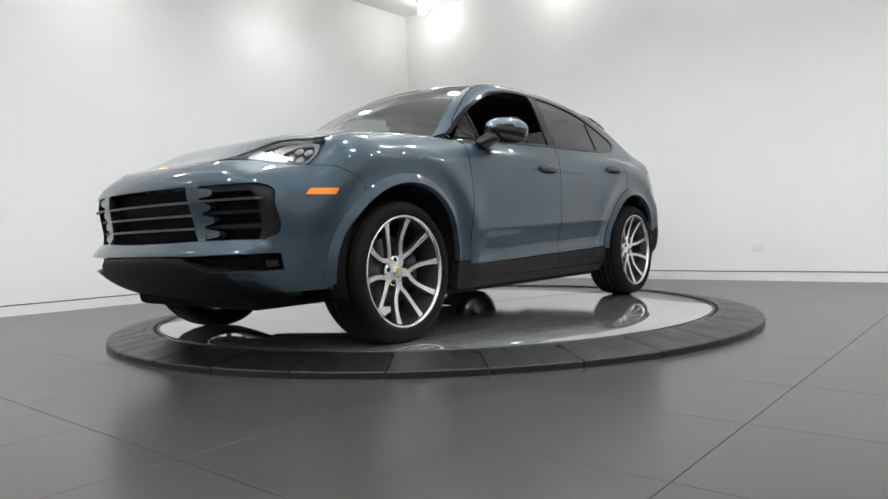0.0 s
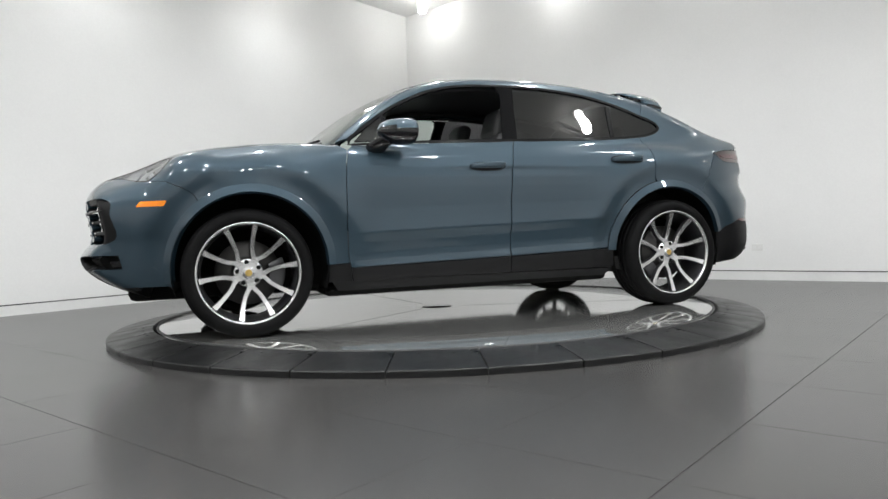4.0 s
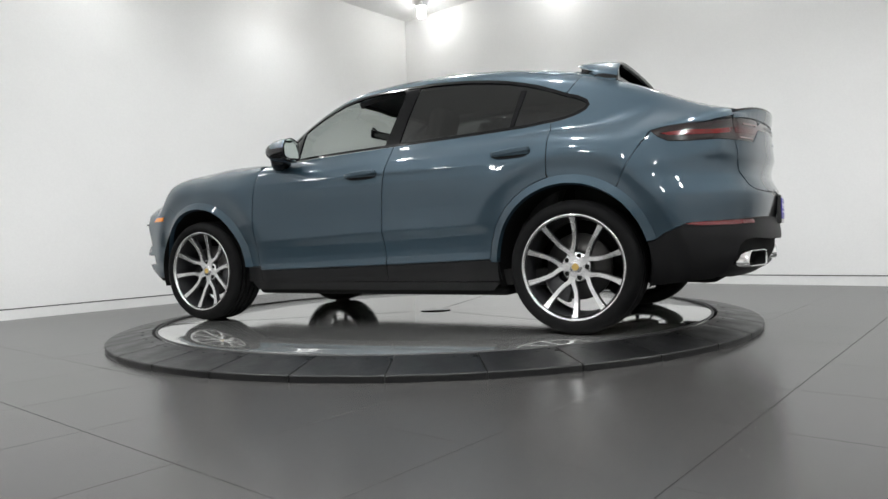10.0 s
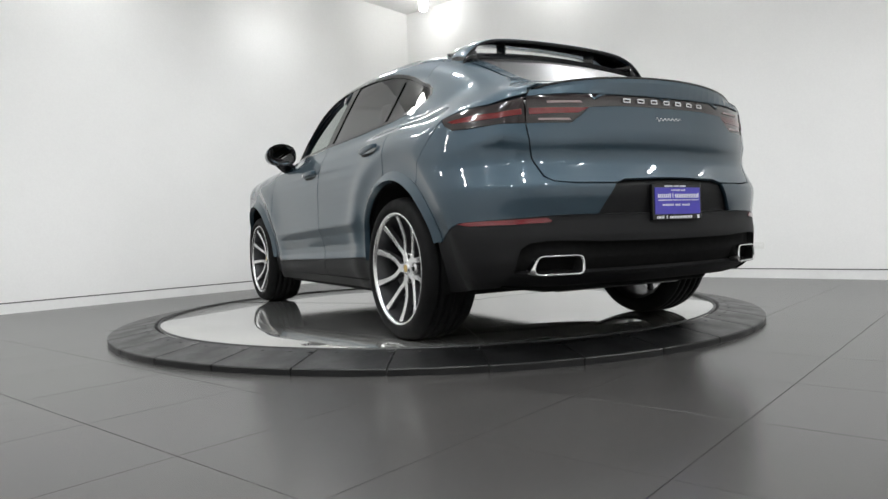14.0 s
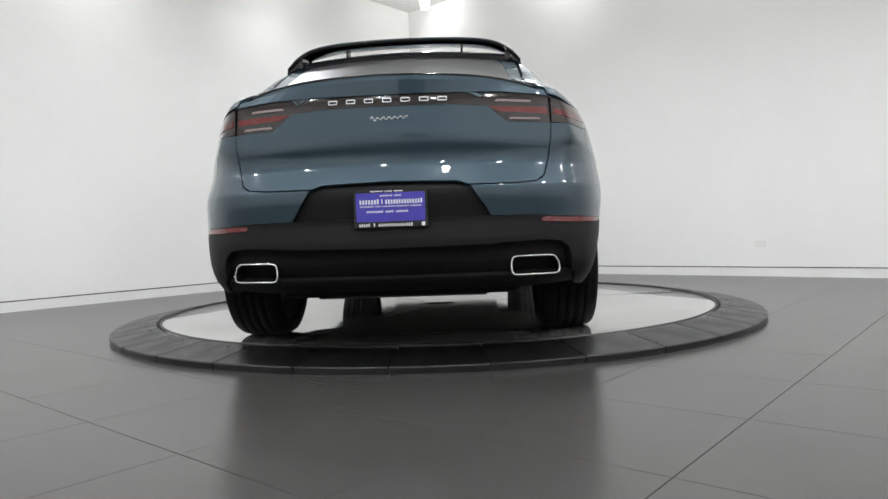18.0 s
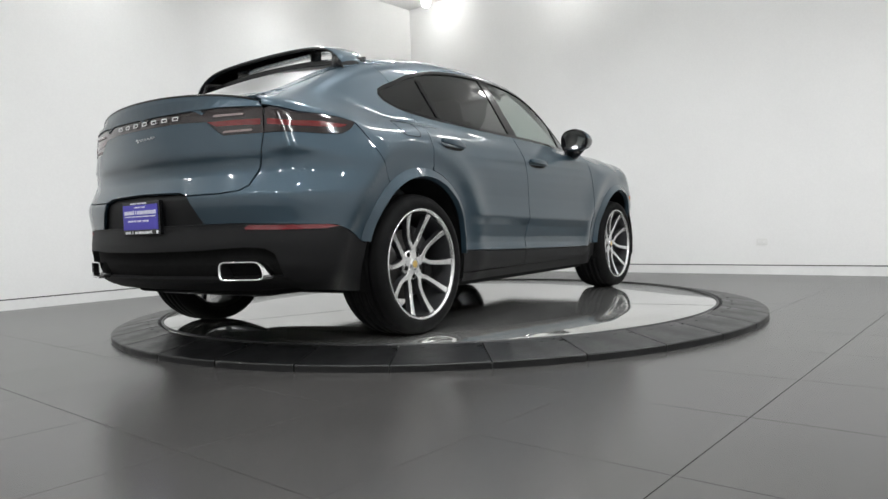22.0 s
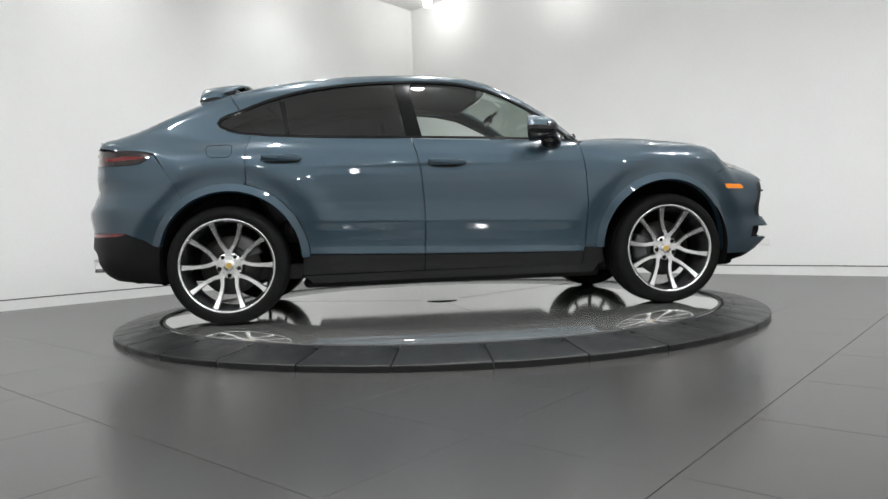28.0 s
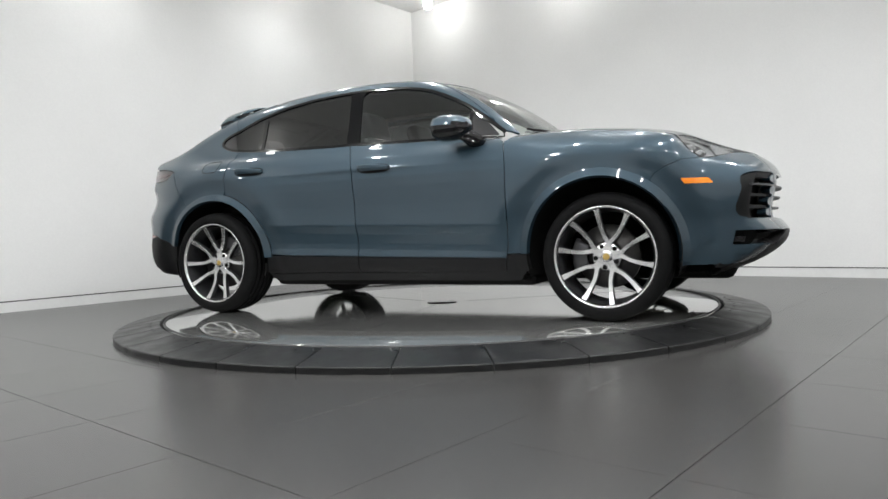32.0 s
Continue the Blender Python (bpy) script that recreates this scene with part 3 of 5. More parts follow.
def build_sides():
    xs_top = [0.90 + 0.05 * k for k in range(18)]
    fender_top = [(x, float(height_at(x, 0.755)[0])) for x in xs_top]
    for s in (1, -1):
        # front wing
        cut = [(1.708, 0.79), (1.73, 0.832), (1.80, 0.872), (1.88, 0.905), (1.965, lamp_z(1.965, 0.804)), (1.90, lamp_z(1.90, 0.808)), (1.85, lamp_z(1.85, 0.788)), (1.826, lamp_z(1.826, 0.752)), (1.78, lamp_z(1.78, 0.753))]
        poly = [(0.858, 0.402)] + arc(ARCH_F, ARCH_Z, ARCH_RAD, 180, 50, 26) + cut + fender_top[::-1] + list(DOOR_FRONT)[1:-1]
        panel("front_wing", poly, "side", PAINT, car, mirror=s, cell=0.022)
        # doors, with their black lower trim and handle
        poly = [(x, belt_z(x) - 0.004) for x in (0.6, 0.4, 0.2, 0.0, -0.15)] + list(DOOR_MID) + [(0.3, 0.388)] + list(DOOR_FRONT)[::-1]
        front = panel("front_door", poly, "side", PAINT, car, mirror=s, cell=(0.06, 0.011), gap=0.003)
        around = arc(ARCH_R, ARCH_Z, LIP + 0.002, 77, 4, 14)
        poly = [(x, belt_z(x) - 0.004) for x in (-0.4, -0.6, -0.8, -1.0, -1.15)] + list(DOOR_BACK) + around + [(-0.95, 0.425), (-0.6, 0.412)] + list(DOOR_MID)[::-1]
        rear = panel("rear_door", poly, "side", PAINT, car, mirror=s, cell=(0.03, 0.011), gap=0.003)
        panel("lower_trim", [(0.856, 0.378), (0.844, 0.292), (-0.209, 0.292), (-0.207, 0.398), (0.3, 0.386)], "side", TRIM, front, "matte black lower door trim", s)
        panel("lower_trim", [(-0.209, 0.398), (-0.210, 0.292), (-0.985, 0.292)] + arc(ARCH_R, ARCH_Z, ARCH_RAD, -13, 2, 5) + [(-0.955, 0.422), (-0.6, 0.410)], "side", TRIM, rear, "matte black lower door trim", s)
        panel("wing_trim", [(0.857, 0.400), (0.845, 0.292), (0.985, 0.292)] + arc(ARCH_F, ARCH_Z, ARCH_RAD, 193, 180, 5), "side", TRIM, car, "matte black trim behind the front wheel", s, depth=0.03)
        panel("sill", [(0.97, 0.296), (0.93, 0.235), (-0.93, 0.235), (-0.99, 0.288)], "side", TRIM, car, "matte black sill", s, depth=0.2)
        # rear quarter with roof pillar
        back = [(-1.872, 1.085), (-1.80, 0.98), (-1.74, 0.88), (-1.70, 0.795)]
        edge = arc(ARCH_R, ARCH_Z, ARCH_RAD, 125, 80, 8)
        top = [(x, float(height_at(x, 0.60)[0])) for x in (-2.24, -2.15, -2.05, -1.95, -1.85, -1.75, -1.65, -1.55, -1.45)]
        glass_edge = [(-1.37, float(glass_z(-1.37)) + 0.016)] + TIP[::-1] + [(-1.36, float(belt_z(-1.36)) - 0.004)]
        poly = edge + list(DOOR_BACK)[::-1][0:3] + [(-1.296, 1.200)] + glass_edge[::-1] + top[::-1] + [(-2.26, 1.150), (-2.22, 1.138), (-2.13, 1.117), (-2.05, 1.114), (-1.95, 1.103)] + back
        panel("rear_quarter", poly, "side", PAINT, car, mirror=s, cell=0.022)
        # arch lips
        for cx, a0, a1 in ((ARCH_F, 180, -8), (ARCH_R, 166, 1)):
            lip = arc(cx, ARCH_Z, LIP, a0, a1, 40) + arc(cx, ARCH_Z, ARCH_RAD, a1, a0, 40)

            def flare(p, n, cx=cx):
                r = np.hypot(p[:, 0] - cx, p[:, 2] - ARCH_Z)
                out = np.stack([(p[:, 0] - cx) / r, 0 * r, (p[:, 2] - ARCH_Z) / r], axis=1)
                q = n + 0.34 * out
                rise = 0.003 + 0.022 * np.clip((LIP - r) / (LIP - ARCH_RAD), 0, 1)
                return p + np.array([0, 1, 0]) * rise[:, None], q / np.linalg.norm(q, axis=1, keepdims=True)

            panel("arch_lip", lip, "side", PAINT, car, mirror=s, gap=0.0, depth=0.03, pull=flare, cell=0.02)
            bm = bmesh.new()
            t = Matrix.Translation((cx, 0, ARCH_Z)) @ pose(0, 0, 0, 90)
            add_lathe(bm, [(ARCH_RAD + 0.006, -0.925 * s), (ARCH_RAD + 0.006, -0.58 * s), (0.02, -0.56 * s)], 40, t, arc=(-18, 198))
            cpart("wheel_housing", bm, UNDER, car, "black wheel housing")
        # glazing
        def band(x0, x1, n=14):
            return [x0 + (x1 - x0) * k / n for k in range(n + 1)]
        hole_f = [(0.775, 1.158), (0.40, 1.158), (0.0, 1.166), (-0.195, 1.172)] + [(-0.222, 1.30), (-0.262, 1.48), (-0.262, 1.522), (-0.240, 1.535)] + [(x, float(glass_z(x)) - 0.018) for x in (-0.15, -0.05, 0.05, 0.15, 0.24, 0.35, 0.46, 0.58, 0.69)]
        hole_r = [(-0.305, 1.176), (-0.6, 1.182), (-0.85, 1.190), (-1.045, 1.204), (-1.065, 1.30), (-1.085, 1.44)] + [(x, float(glass_z(x)) - 0.018) for x in (-1.0, -0.85, -0.7, -0.55, -0.42)] + [(-0.362, 1.530), (-0.328, 1.35)]
        hole_q = [(-1.075, 1.206), (-1.20, 1.218), (-1.34, 1.240), (-1.43, 1.258), (-1.484, 1.288), (-1.455, 1.324), (-1.38, 1.350), (-1.25, 1.400), (-1.115, 1.440), (-1.095, 1.32)]
        hole_f, hole_r, hole_q = (inset(h, -0.016) for h in (hole_f, hole_r, hole_q))
        ring = Shell()
        ring.strip(FRAME_OUT, FRAME_IN, "side", s, lift=0.001)
        ring.make("window_frame", GLOSS, car, "gloss black frame round the side windows")
        panel("pillar_cover", [(-0.195, 1.162), (-0.302, 1.166), (-0.328, 1.35), (-0.366, 1.548), (-0.235, 1.548), (-0.252, 1.530), (-0.262, 1.50), (-0.226, 1.32)], "side", SATIN, car, "satin black door pillar cover", s, gap=0.001)
        panel("pillar_cover", [(-1.048, 1.203), (-1.073, 1.204), (-1.095, 1.32), (-1.117, 1.43), (-1.083, 1.43), (-1.062, 1.30)], "side", GLOSS, car, "gloss black rear window divider", s, gap=0.0)
        panel("mirror_triangle", [(0.775, 1.158), (0.58, 1.158), (0.585, 1.325), (0.68, 1.257)], "side", TINTED, car, "small fixed front quarter glass", s, gap=0.0, lift=-0.004)
        panel("mirror_triangle_post", [(0.585, 1.158), (0.565, 1.158), (0.57, 1.335), (0.59, 1.325)], "side", GLOSS, car, "gloss black window post", s, gap=0.0)
        if s < 0:
            panel("front_side_window", hole_f[1:-2] + [(0.58, 1.335), (0.57, 1.158)], "side", SIDE_GLASS, front, "closed green-tinted front side window", s, gap=0.0, lift=-0.006).visible_shadow = False
        panel("rear_side_window", hole_r, "side", TINTED, rear, "dark privacy glass", s, gap=0.0, lift=-0.006)
        panel("quarter_window", hole_q, "side", TINTED, car, "dark privacy quarter glass", s, gap=0.0, lift=-0.006)
        # roof rail over the glass
        rail = [(x, float(glass_z(x)) + 0.0165) for x in band(0.815, -1.37, 24)]
        tops = [(x, float(height_at(x, 0.575)[0])) for x in band(-1.45, 0.30, 18)] + [(x, float(height_at(x, 0.575 + 0.18 * (x - 0.3) / 0.55)[0])) for x in (0.42, 0.55, 0.68, 0.80)]
        panel("roof_rail", rail + tops, "side", PAINT, car, mirror=s, gap=0.0015)


build_sides()


# where bonnet and lamps end above the bumper, and the lamp's outline, in plan
TOP_EDGE = ((2.300, 0.0), (2.298, 0.15), (2.288, 0.30), (2.257, 0.40), (2.207, 0.477), (2.152, 0.547), (2.102, 0.617), (2.062, 0.692), (2.022, 0.757), (1.967, 0.803))
LAMP_OUT = [(1.828, 0.745), (1.85, 0.785), (1.90, 0.805), (1.965, 0.800), (2.02, 0.755), (2.06, 0.690), (2.10, 0.615), (2.15, 0.545), (2.205, 0.475), (2.253, 0.402), (2.20, 0.455), (2.137, 0.476), (2.06, 0.478), (1.985, 0.488), (1.915, 0.515), (1.865, 0.585), (1.838, 0.680)]


def build_top():
    ys = [0.752 * (1 - k / 10) for k in range(21)]
    rear = [(1.115 - 0.40 * y * y, y) for y in ys]
    front = [(x, y) for x, y in TOP_EDGE[3::-1]] + [(x, -y) for x, y in TOP_EDGE[1:4]]
    front = front[::-1]
    flank = [(1.80, 0.748), (1.836, 0.678), (1.863, 0.582), (1.913, 0.512), (1.985, 0.485), (2.06, 0.475), (2.137, 0.473), (2.20, 0.452), (2.253, 0.398)]
    poly = rear[::-1] + flank + front[::-1] + [(x, -y) for x, y in flank[::-1]]
    panel("bonnet", poly, "top", PAINT, car, cell=0.05)
    # windscreen, roof, rear screen
    ws = [0.665 * (1 - k / 10) for k in range(21)]
    low = [(1.062 - 0.345 * y * y, y) for y in [0.70 * (1 - k / 10) for k in range(21)]]
    high = [(0.375 - 0.33 * y * y, y) for y in [0.545 * (1 - k / 10) for k in range(21)]]
    panel("windscreen", low[::-1] + high, "top", CLEAR, car, "clear laminated windscreen", gap=0.002, lift=-0.003).visible_shadow = False
    cowl = [(1.125 - 0.40 * y * y, y) for y in ys]
    cowl_in = [(1.052 - 0.345 * y * y, y) for y in ys[::-1]]
    panel("cowl", cowl + cowl_in, "top", TRIM, car, "black plastic cowl below the windscreen", gap=0.0, lift=-0.02)
    for s in (1, -1):
        # pillars between windscreen and side glass
        outer = [(0.885, 0.695)] + [(x, 0.575 + 0.18 * (x - 0.3) / 0.55) for x in (0.80, 0.68, 0.55, 0.42, 0.30)] + [(0.20, 0.575)]
        inner = [(0.285, 0.548), (0.50, 0.588), (0.70, 0.640), (0.875, 0.690)]
        panel("windscreen_pillar", [(x, y) for x, y in outer + inner], "top", PAINT, car, mirror=s, gap=0.0)
    roof_front = [(0.368 - 0.33 * y * y, y) for y in [0.548 * (1 - k / 10) for k in range(21)]]
    roof_rear = [(-1.20 - 0.05 * y * y, y) for y in [0.574 * (1 - k / 10) for k in range(21)]]
    flank = [(x, 0.574) for x in (0.1, -0.2, -0.5, -0.8, -1.1)]
    poly = roof_front[::-1] + flank + roof_rear + [(x, -y) for x, y in flank[::-1]]
    panel("roof", poly, "top", PAINT, car, cell=0.06)
    glass = [(-1.33, 0.46), (-1.33, 0.0), (-1.33, -0.46), (-1.7, -0.52), (-2.12, -0.555), (-2.19, -0.40), (-2.215, 0.0), (-2.19, 0.40), (-2.12, 0.555), (-1.7, 0.52)]
    panel("rear_screen", rounded(glass, 0.06), "top", REAR_GLASS, car, "dark sloping rear window", gap=0.0, lift=-0.001, cell=0.05)
    # tailgate skin round the rear screen
    gate = Shell()
    gate.patch([(-1.205, 0.574), (-1.205, 0.0), (-1.205, -0.574), (-1.45, -0.585), (-1.45, -0.48), (-1.328, -0.462), (-1.328, 0.462), (-1.45, 0.48), (-1.45, 0.585)], "top", gap=0.0015)
    for s in (1, -1):
        gate.patch([(-1.45, 0.585), (-1.45, 0.48), (-1.7, 0.522), (-2.122, 0.558), (-2.26, 0.58), (-2.24, 0.60), (-1.95, 0.60), (-1.7, 0.595)], "top", s, gap=0.0)
    gate.patch([(-2.122, 0.558), (-2.192, 0.40), (-2.218, 0.0), (-2.192, -0.40), (-2.122, -0.558), (-2.25, -0.60), (-2.36, -0.40), (-2.40, 0.0), (-2.36, 0.40), (-2.25, 0.60)], "top", gap=0.0)
    gate.make("tailgate_top", PAINT, car)


build_top()


def build_front():
    half = 0.825
    bumper, corners = Shell(), {1: Shell(), -1: Shell()}

    def seams(z0, z1, y=half, n=30):
        zs = np.linspace(z0, z1, n + 1)
        return [(float(q[0]), float(q[2])) for q in on_skin("front", np.full(n + 1, y), zs)]

    rim = [(y, lamp_z(x, y)) for x, y in TOP_EDGE]
    for s in (1, -1):
        edge = seams(0.318, 0.90) + [(1.967, rim[-1][1])]
        flank = [(1.88, 0.905), (1.80, 0.872), (1.73, 0.832), (1.708, 0.79)]
        corners[s].patch(edge + flank + arc(ARCH_F, ARCH_Z, ARCH_RAD, 50, -12, 14), "side", s, gap=0.0012, flush=edge, cell=0.025)
        # upright between the grilles, outer post, bands above and below the grilles
        bumper.patch([(0.37, 0.825), (0.40, 0.60), (0.43, 0.565), (0.47, 0.565), (0.455, 0.70), (0.45, 0.825)], "front", s, gap=0.0, cell=0.03)
        corners[s].patch([(0.72, 0.825), (0.755, 0.821), (0.782, 0.808), (0.797, 0.790), (0.804, 0.765), (0.807, 0.70), (0.807, 0.64), (0.802, 0.61), (0.792, 0.585), (0.768, 0.563), (half, 0.563), (half, 0.825)], "front", s, gap=0.0, cell=0.015)
        corners[s].patch([(0.79, 0.565), (half, 0.565), (half, 0.318), (0.68, 0.318), (0.62, 0.36), (0.60, 0.415), (0.79, 0.425)], "front", s, gap=0.0, cell=0.03)
        bumper.patch([(0.30, 0.500), (0.42, 0.497), (0.60, 0.503), (half, 0.503), (half, 0.567), (0.40, 0.567), (0.30, 0.563)], "front", s, gap=0.0, cell=0.03)
        bumper.patch([(half, 0.823), (half, 0.90)] + rim[::-1] + [(0.0, 0.823)], "front", s, gap=0.0, cell=0.025)
    bumper.patch([(-0.30, 0.500), (0.30, 0.500), (0.30, 0.563), (0.0, 0.558), (-0.30, 0.563)], "front", gap=0.0, cell=0.03)
    front = bumper.make("front_bumper", PAINT, car)
    for s in (1, -1):
        corners[s].make("front_bumper_corner", PAINT, car)
    # lower black apron
    lip = Shell()
    lip.patch([(-0.80, 0.30), (0.80, 0.30), (0.80, 0.320), (0.68, 0.320), (0.62, 0.362), (0.60, 0.417), (0.50, 0.417), (0.36, 0.492), (0.0, 0.495), (-0.36, 0.492), (-0.50, 0.417), (-0.60, 0.417), (-0.62, 0.362), (-0.68, 0.320), (-0.80, 0.320)], "front", gap=0.0, cell=0.03, depth=0.1)
    lip.patch([(-0.62, 0.245), (0.62, 0.245), (0.80, 0.302), (-0.80, 0.302)], "front", gap=0.0, cell=0.03, depth=0.1)
    for s in (1, -1):
        edge = seams(0.30, 0.318, n=2)
        lip.patch(edge + arc(ARCH_F, ARCH_Z, ARCH_RAD, -12, -15, 3), "side", s, gap=0.0, depth=0.1)
    lip.make("front_apron", TRIM, car, "matte black lower apron")

    def backing(name, poly, d, label, s=1):
        panel(name, poly, "front", UNDER, front, label, mirror=s, gap=0.0, lift=-d, depth=0.0, cell=0.03)

    backing("grille_mesh", [(-0.46, 0.56), (0.46, 0.56), (0.46, 0.83), (-0.46, 0.83)], 0.07, "black central grille mesh")
    for s in (1, -1):
        backing("intake_mesh", [(0.42, 0.56), (0.815, 0.56), (0.815, 0.83), (0.42, 0.83)], 0.085, "black side intake", s)
        backing("intake_mesh", [(0.34, 0.41), (0.80, 0.41), (0.80, 0.51), (0.34, 0.51)], 0.06, "black lower intake", s)
        panel("intake_frame", [(0.45, 0.826), (0.72, 0.828), (0.784, 0.811), (0.809, 0.766), (0.813, 0.64), (0.801, 0.586), (0.768, 0.560), (0.748, 0.575), (0.756, 0.62), (0.756, 0.755), (0.728, 0.790), (0.45, 0.792)], "front", TRIM, front, "black intake frame", s, gap=0.0, lift=-0.012, cell=0.015, depth=0.06)

    def slat(y0, y1, z, h, lift, mat, label="", s=1, tip=0.0):
        n = 10
        lo = [(y0 + (y1 - y0) * k / n, z - h / 2) for k in range(n + 1)]
        hi = [(y, zz + h) for y, zz in lo[::-1]]
        panel("slat", lo + hi, "front", mat, front, label, s, gap=0.0, lift=lift, cell=0.05, depth=0.03)

    for z in (0.748, 0.688, 0.625):
        slat(-0.405, 0.405, z, 0.010, 0.002, CALIPER, "dark grey grille bar")
    for s in (1, -1):
        slat(0.39, 0.780, 0.752, 0.010, 0.004, ALLOY_DARK, "dark grey intake bar", s)
        for z in (0.692, 0.628):
            slat(0.45, 0.785, z, 0.016, -0.022, TRIM, "", s)
        # painted fingers that point from the upright into the intake
        for z, y1 in ((0.788, 0.535), (0.722, 0.515), (0.660, 0.525), (0.598, 0.545)):
            tip = rounded([(0.435, z + 0.025), (0.47, z + 0.024), (y1 - 0.02, z + 0.016), (y1, z + 0.002), (y1 - 0.01, z - 0.012), (0.47, z - 0.022), (0.435, z - 0.024)], 0.008, 3)
            panel("grille_finger", tip, "front", PAINT, front, "painted finger beside the intake", s, gap=0.0, lift=-0.001, cell=0.03, depth=0.05)
        slat(0.765, 0.785, 0.452, 0.03, -0.03, GLOSS, "small black lower front sensor", s)
    # headlamps: a clear cover over a silver and black housing
    for s in (1, -1):
        outline = LAMP_OUT
        lamp_base = panel("headlamp", rounded(outline, 0.012), "top", LAMP_GREY, car, "headlamp with clear cover and four-point light", s, gap=0.0, lift=-0.035, cell=0.03)
        seal = Shell()
        edge = rounded(outline, 0.012)
        seal.strip(edge, inset(edge, 0.0045), "top", s, lift=0.0015, depth=0.004)
        seal.make("lamp_seal", GLOSS, lamp_base, "black seal round the lamp")
        panel("lamp_surround", rounded([(1.848, 0.745), (1.90, 0.785), (1.955, 0.780), (2.005, 0.735), (2.04, 0.68), (2.02, 0.60), (1.96, 0.545), (1.90, 0.575), (1.86, 0.66)], 0.02), "top", LAMP_SILVER, lamp_base, "silver lamp reflector", s, gap=0.0, lift=-0.020, cell=0.03)
        panel("lamp_bezel", rounded([(1.87, 0.735), (1.90, 0.765), (1.95, 0.758), (1.985, 0.72), (1.995, 0.655), (1.955, 0.61), (1.90, 0.645)], 0.02), "top", GLOSS, lamp_base, "black lamp bezel", s, gap=0.0, lift=-0.016, cell=0.03)
        panel("light_panel", [(2.05, 0.675), (2.09, 0.61), (2.13, 0.555), (2.08, 0.50), (2.00, 0.505), (2.01, 0.56)], "top", LAMP_SILVER, lamp_base, "silver inner lamp panel", s, gap=0.0, lift=-0.014, cell=0.03)
        panel("light_line", [(1.842, 0.70), (1.868, 0.59), (1.918, 0.522), (1.987, 0.494), (2.06, 0.484), (2.137, 0.482), (2.20, 0.461), (2.20, 0.470), (2.14, 0.494), (2.06, 0.496), (1.99, 0.506), (1.926, 0.534), (1.88, 0.60), (1.855, 0.70)], "top", CHROME, lamp_base, "thin silver light line", s, gap=0.0, lift=-0.008, cell=0.04)
        for x, y in ((1.905, 0.735), (1.955, 0.728), (1.915, 0.680), (1.965, 0.672)):
            q = on_skin("top", x, y)[0]
            bm = bmesh.new()
            add_lathe(bm, [(0.0, 0.006), (0.010, 0.004), (0.016, -0.004), (0.020, 0.002), (0.022, -0.012)], 16, Matrix.Translation((q[0], q[1] * s, q[2] - 0.012)) @ pose(0, 0, 0, 0, 35))
            part("lens_spot", bm, LAMP_SILVER, lamp_base)
        panel("lamp_cover", rounded(outline, 0.012), "top", LENS, lamp_base, "clear lamp cover", s, gap=0.001, lift=0.0, cell=0.03).visible_shadow = False
        marker = rounded([(1.868, 0.799), (2.008, 0.795), (2.032, 0.766), (1.886, 0.768)], 0.008)
        panel("side_marker", marker, "side", AMBER, car, "amber side marker", s, gap=0.0, lift=0.005, cell=0.03)
    # crest on the bonnet's tip
    bm = bmesh.new()
    add_lathe(bm, [(0.0, 0.004), (0.02, 0.004), (0.024, 0.0)], 20, Matrix.Translation(on_skin("top", 2.24, 0.0)[0]) @ pose(0, 0, 0, 0, 24))
    cpart("crest", bm, GOLD, car, "small gold and red crest")


build_front()


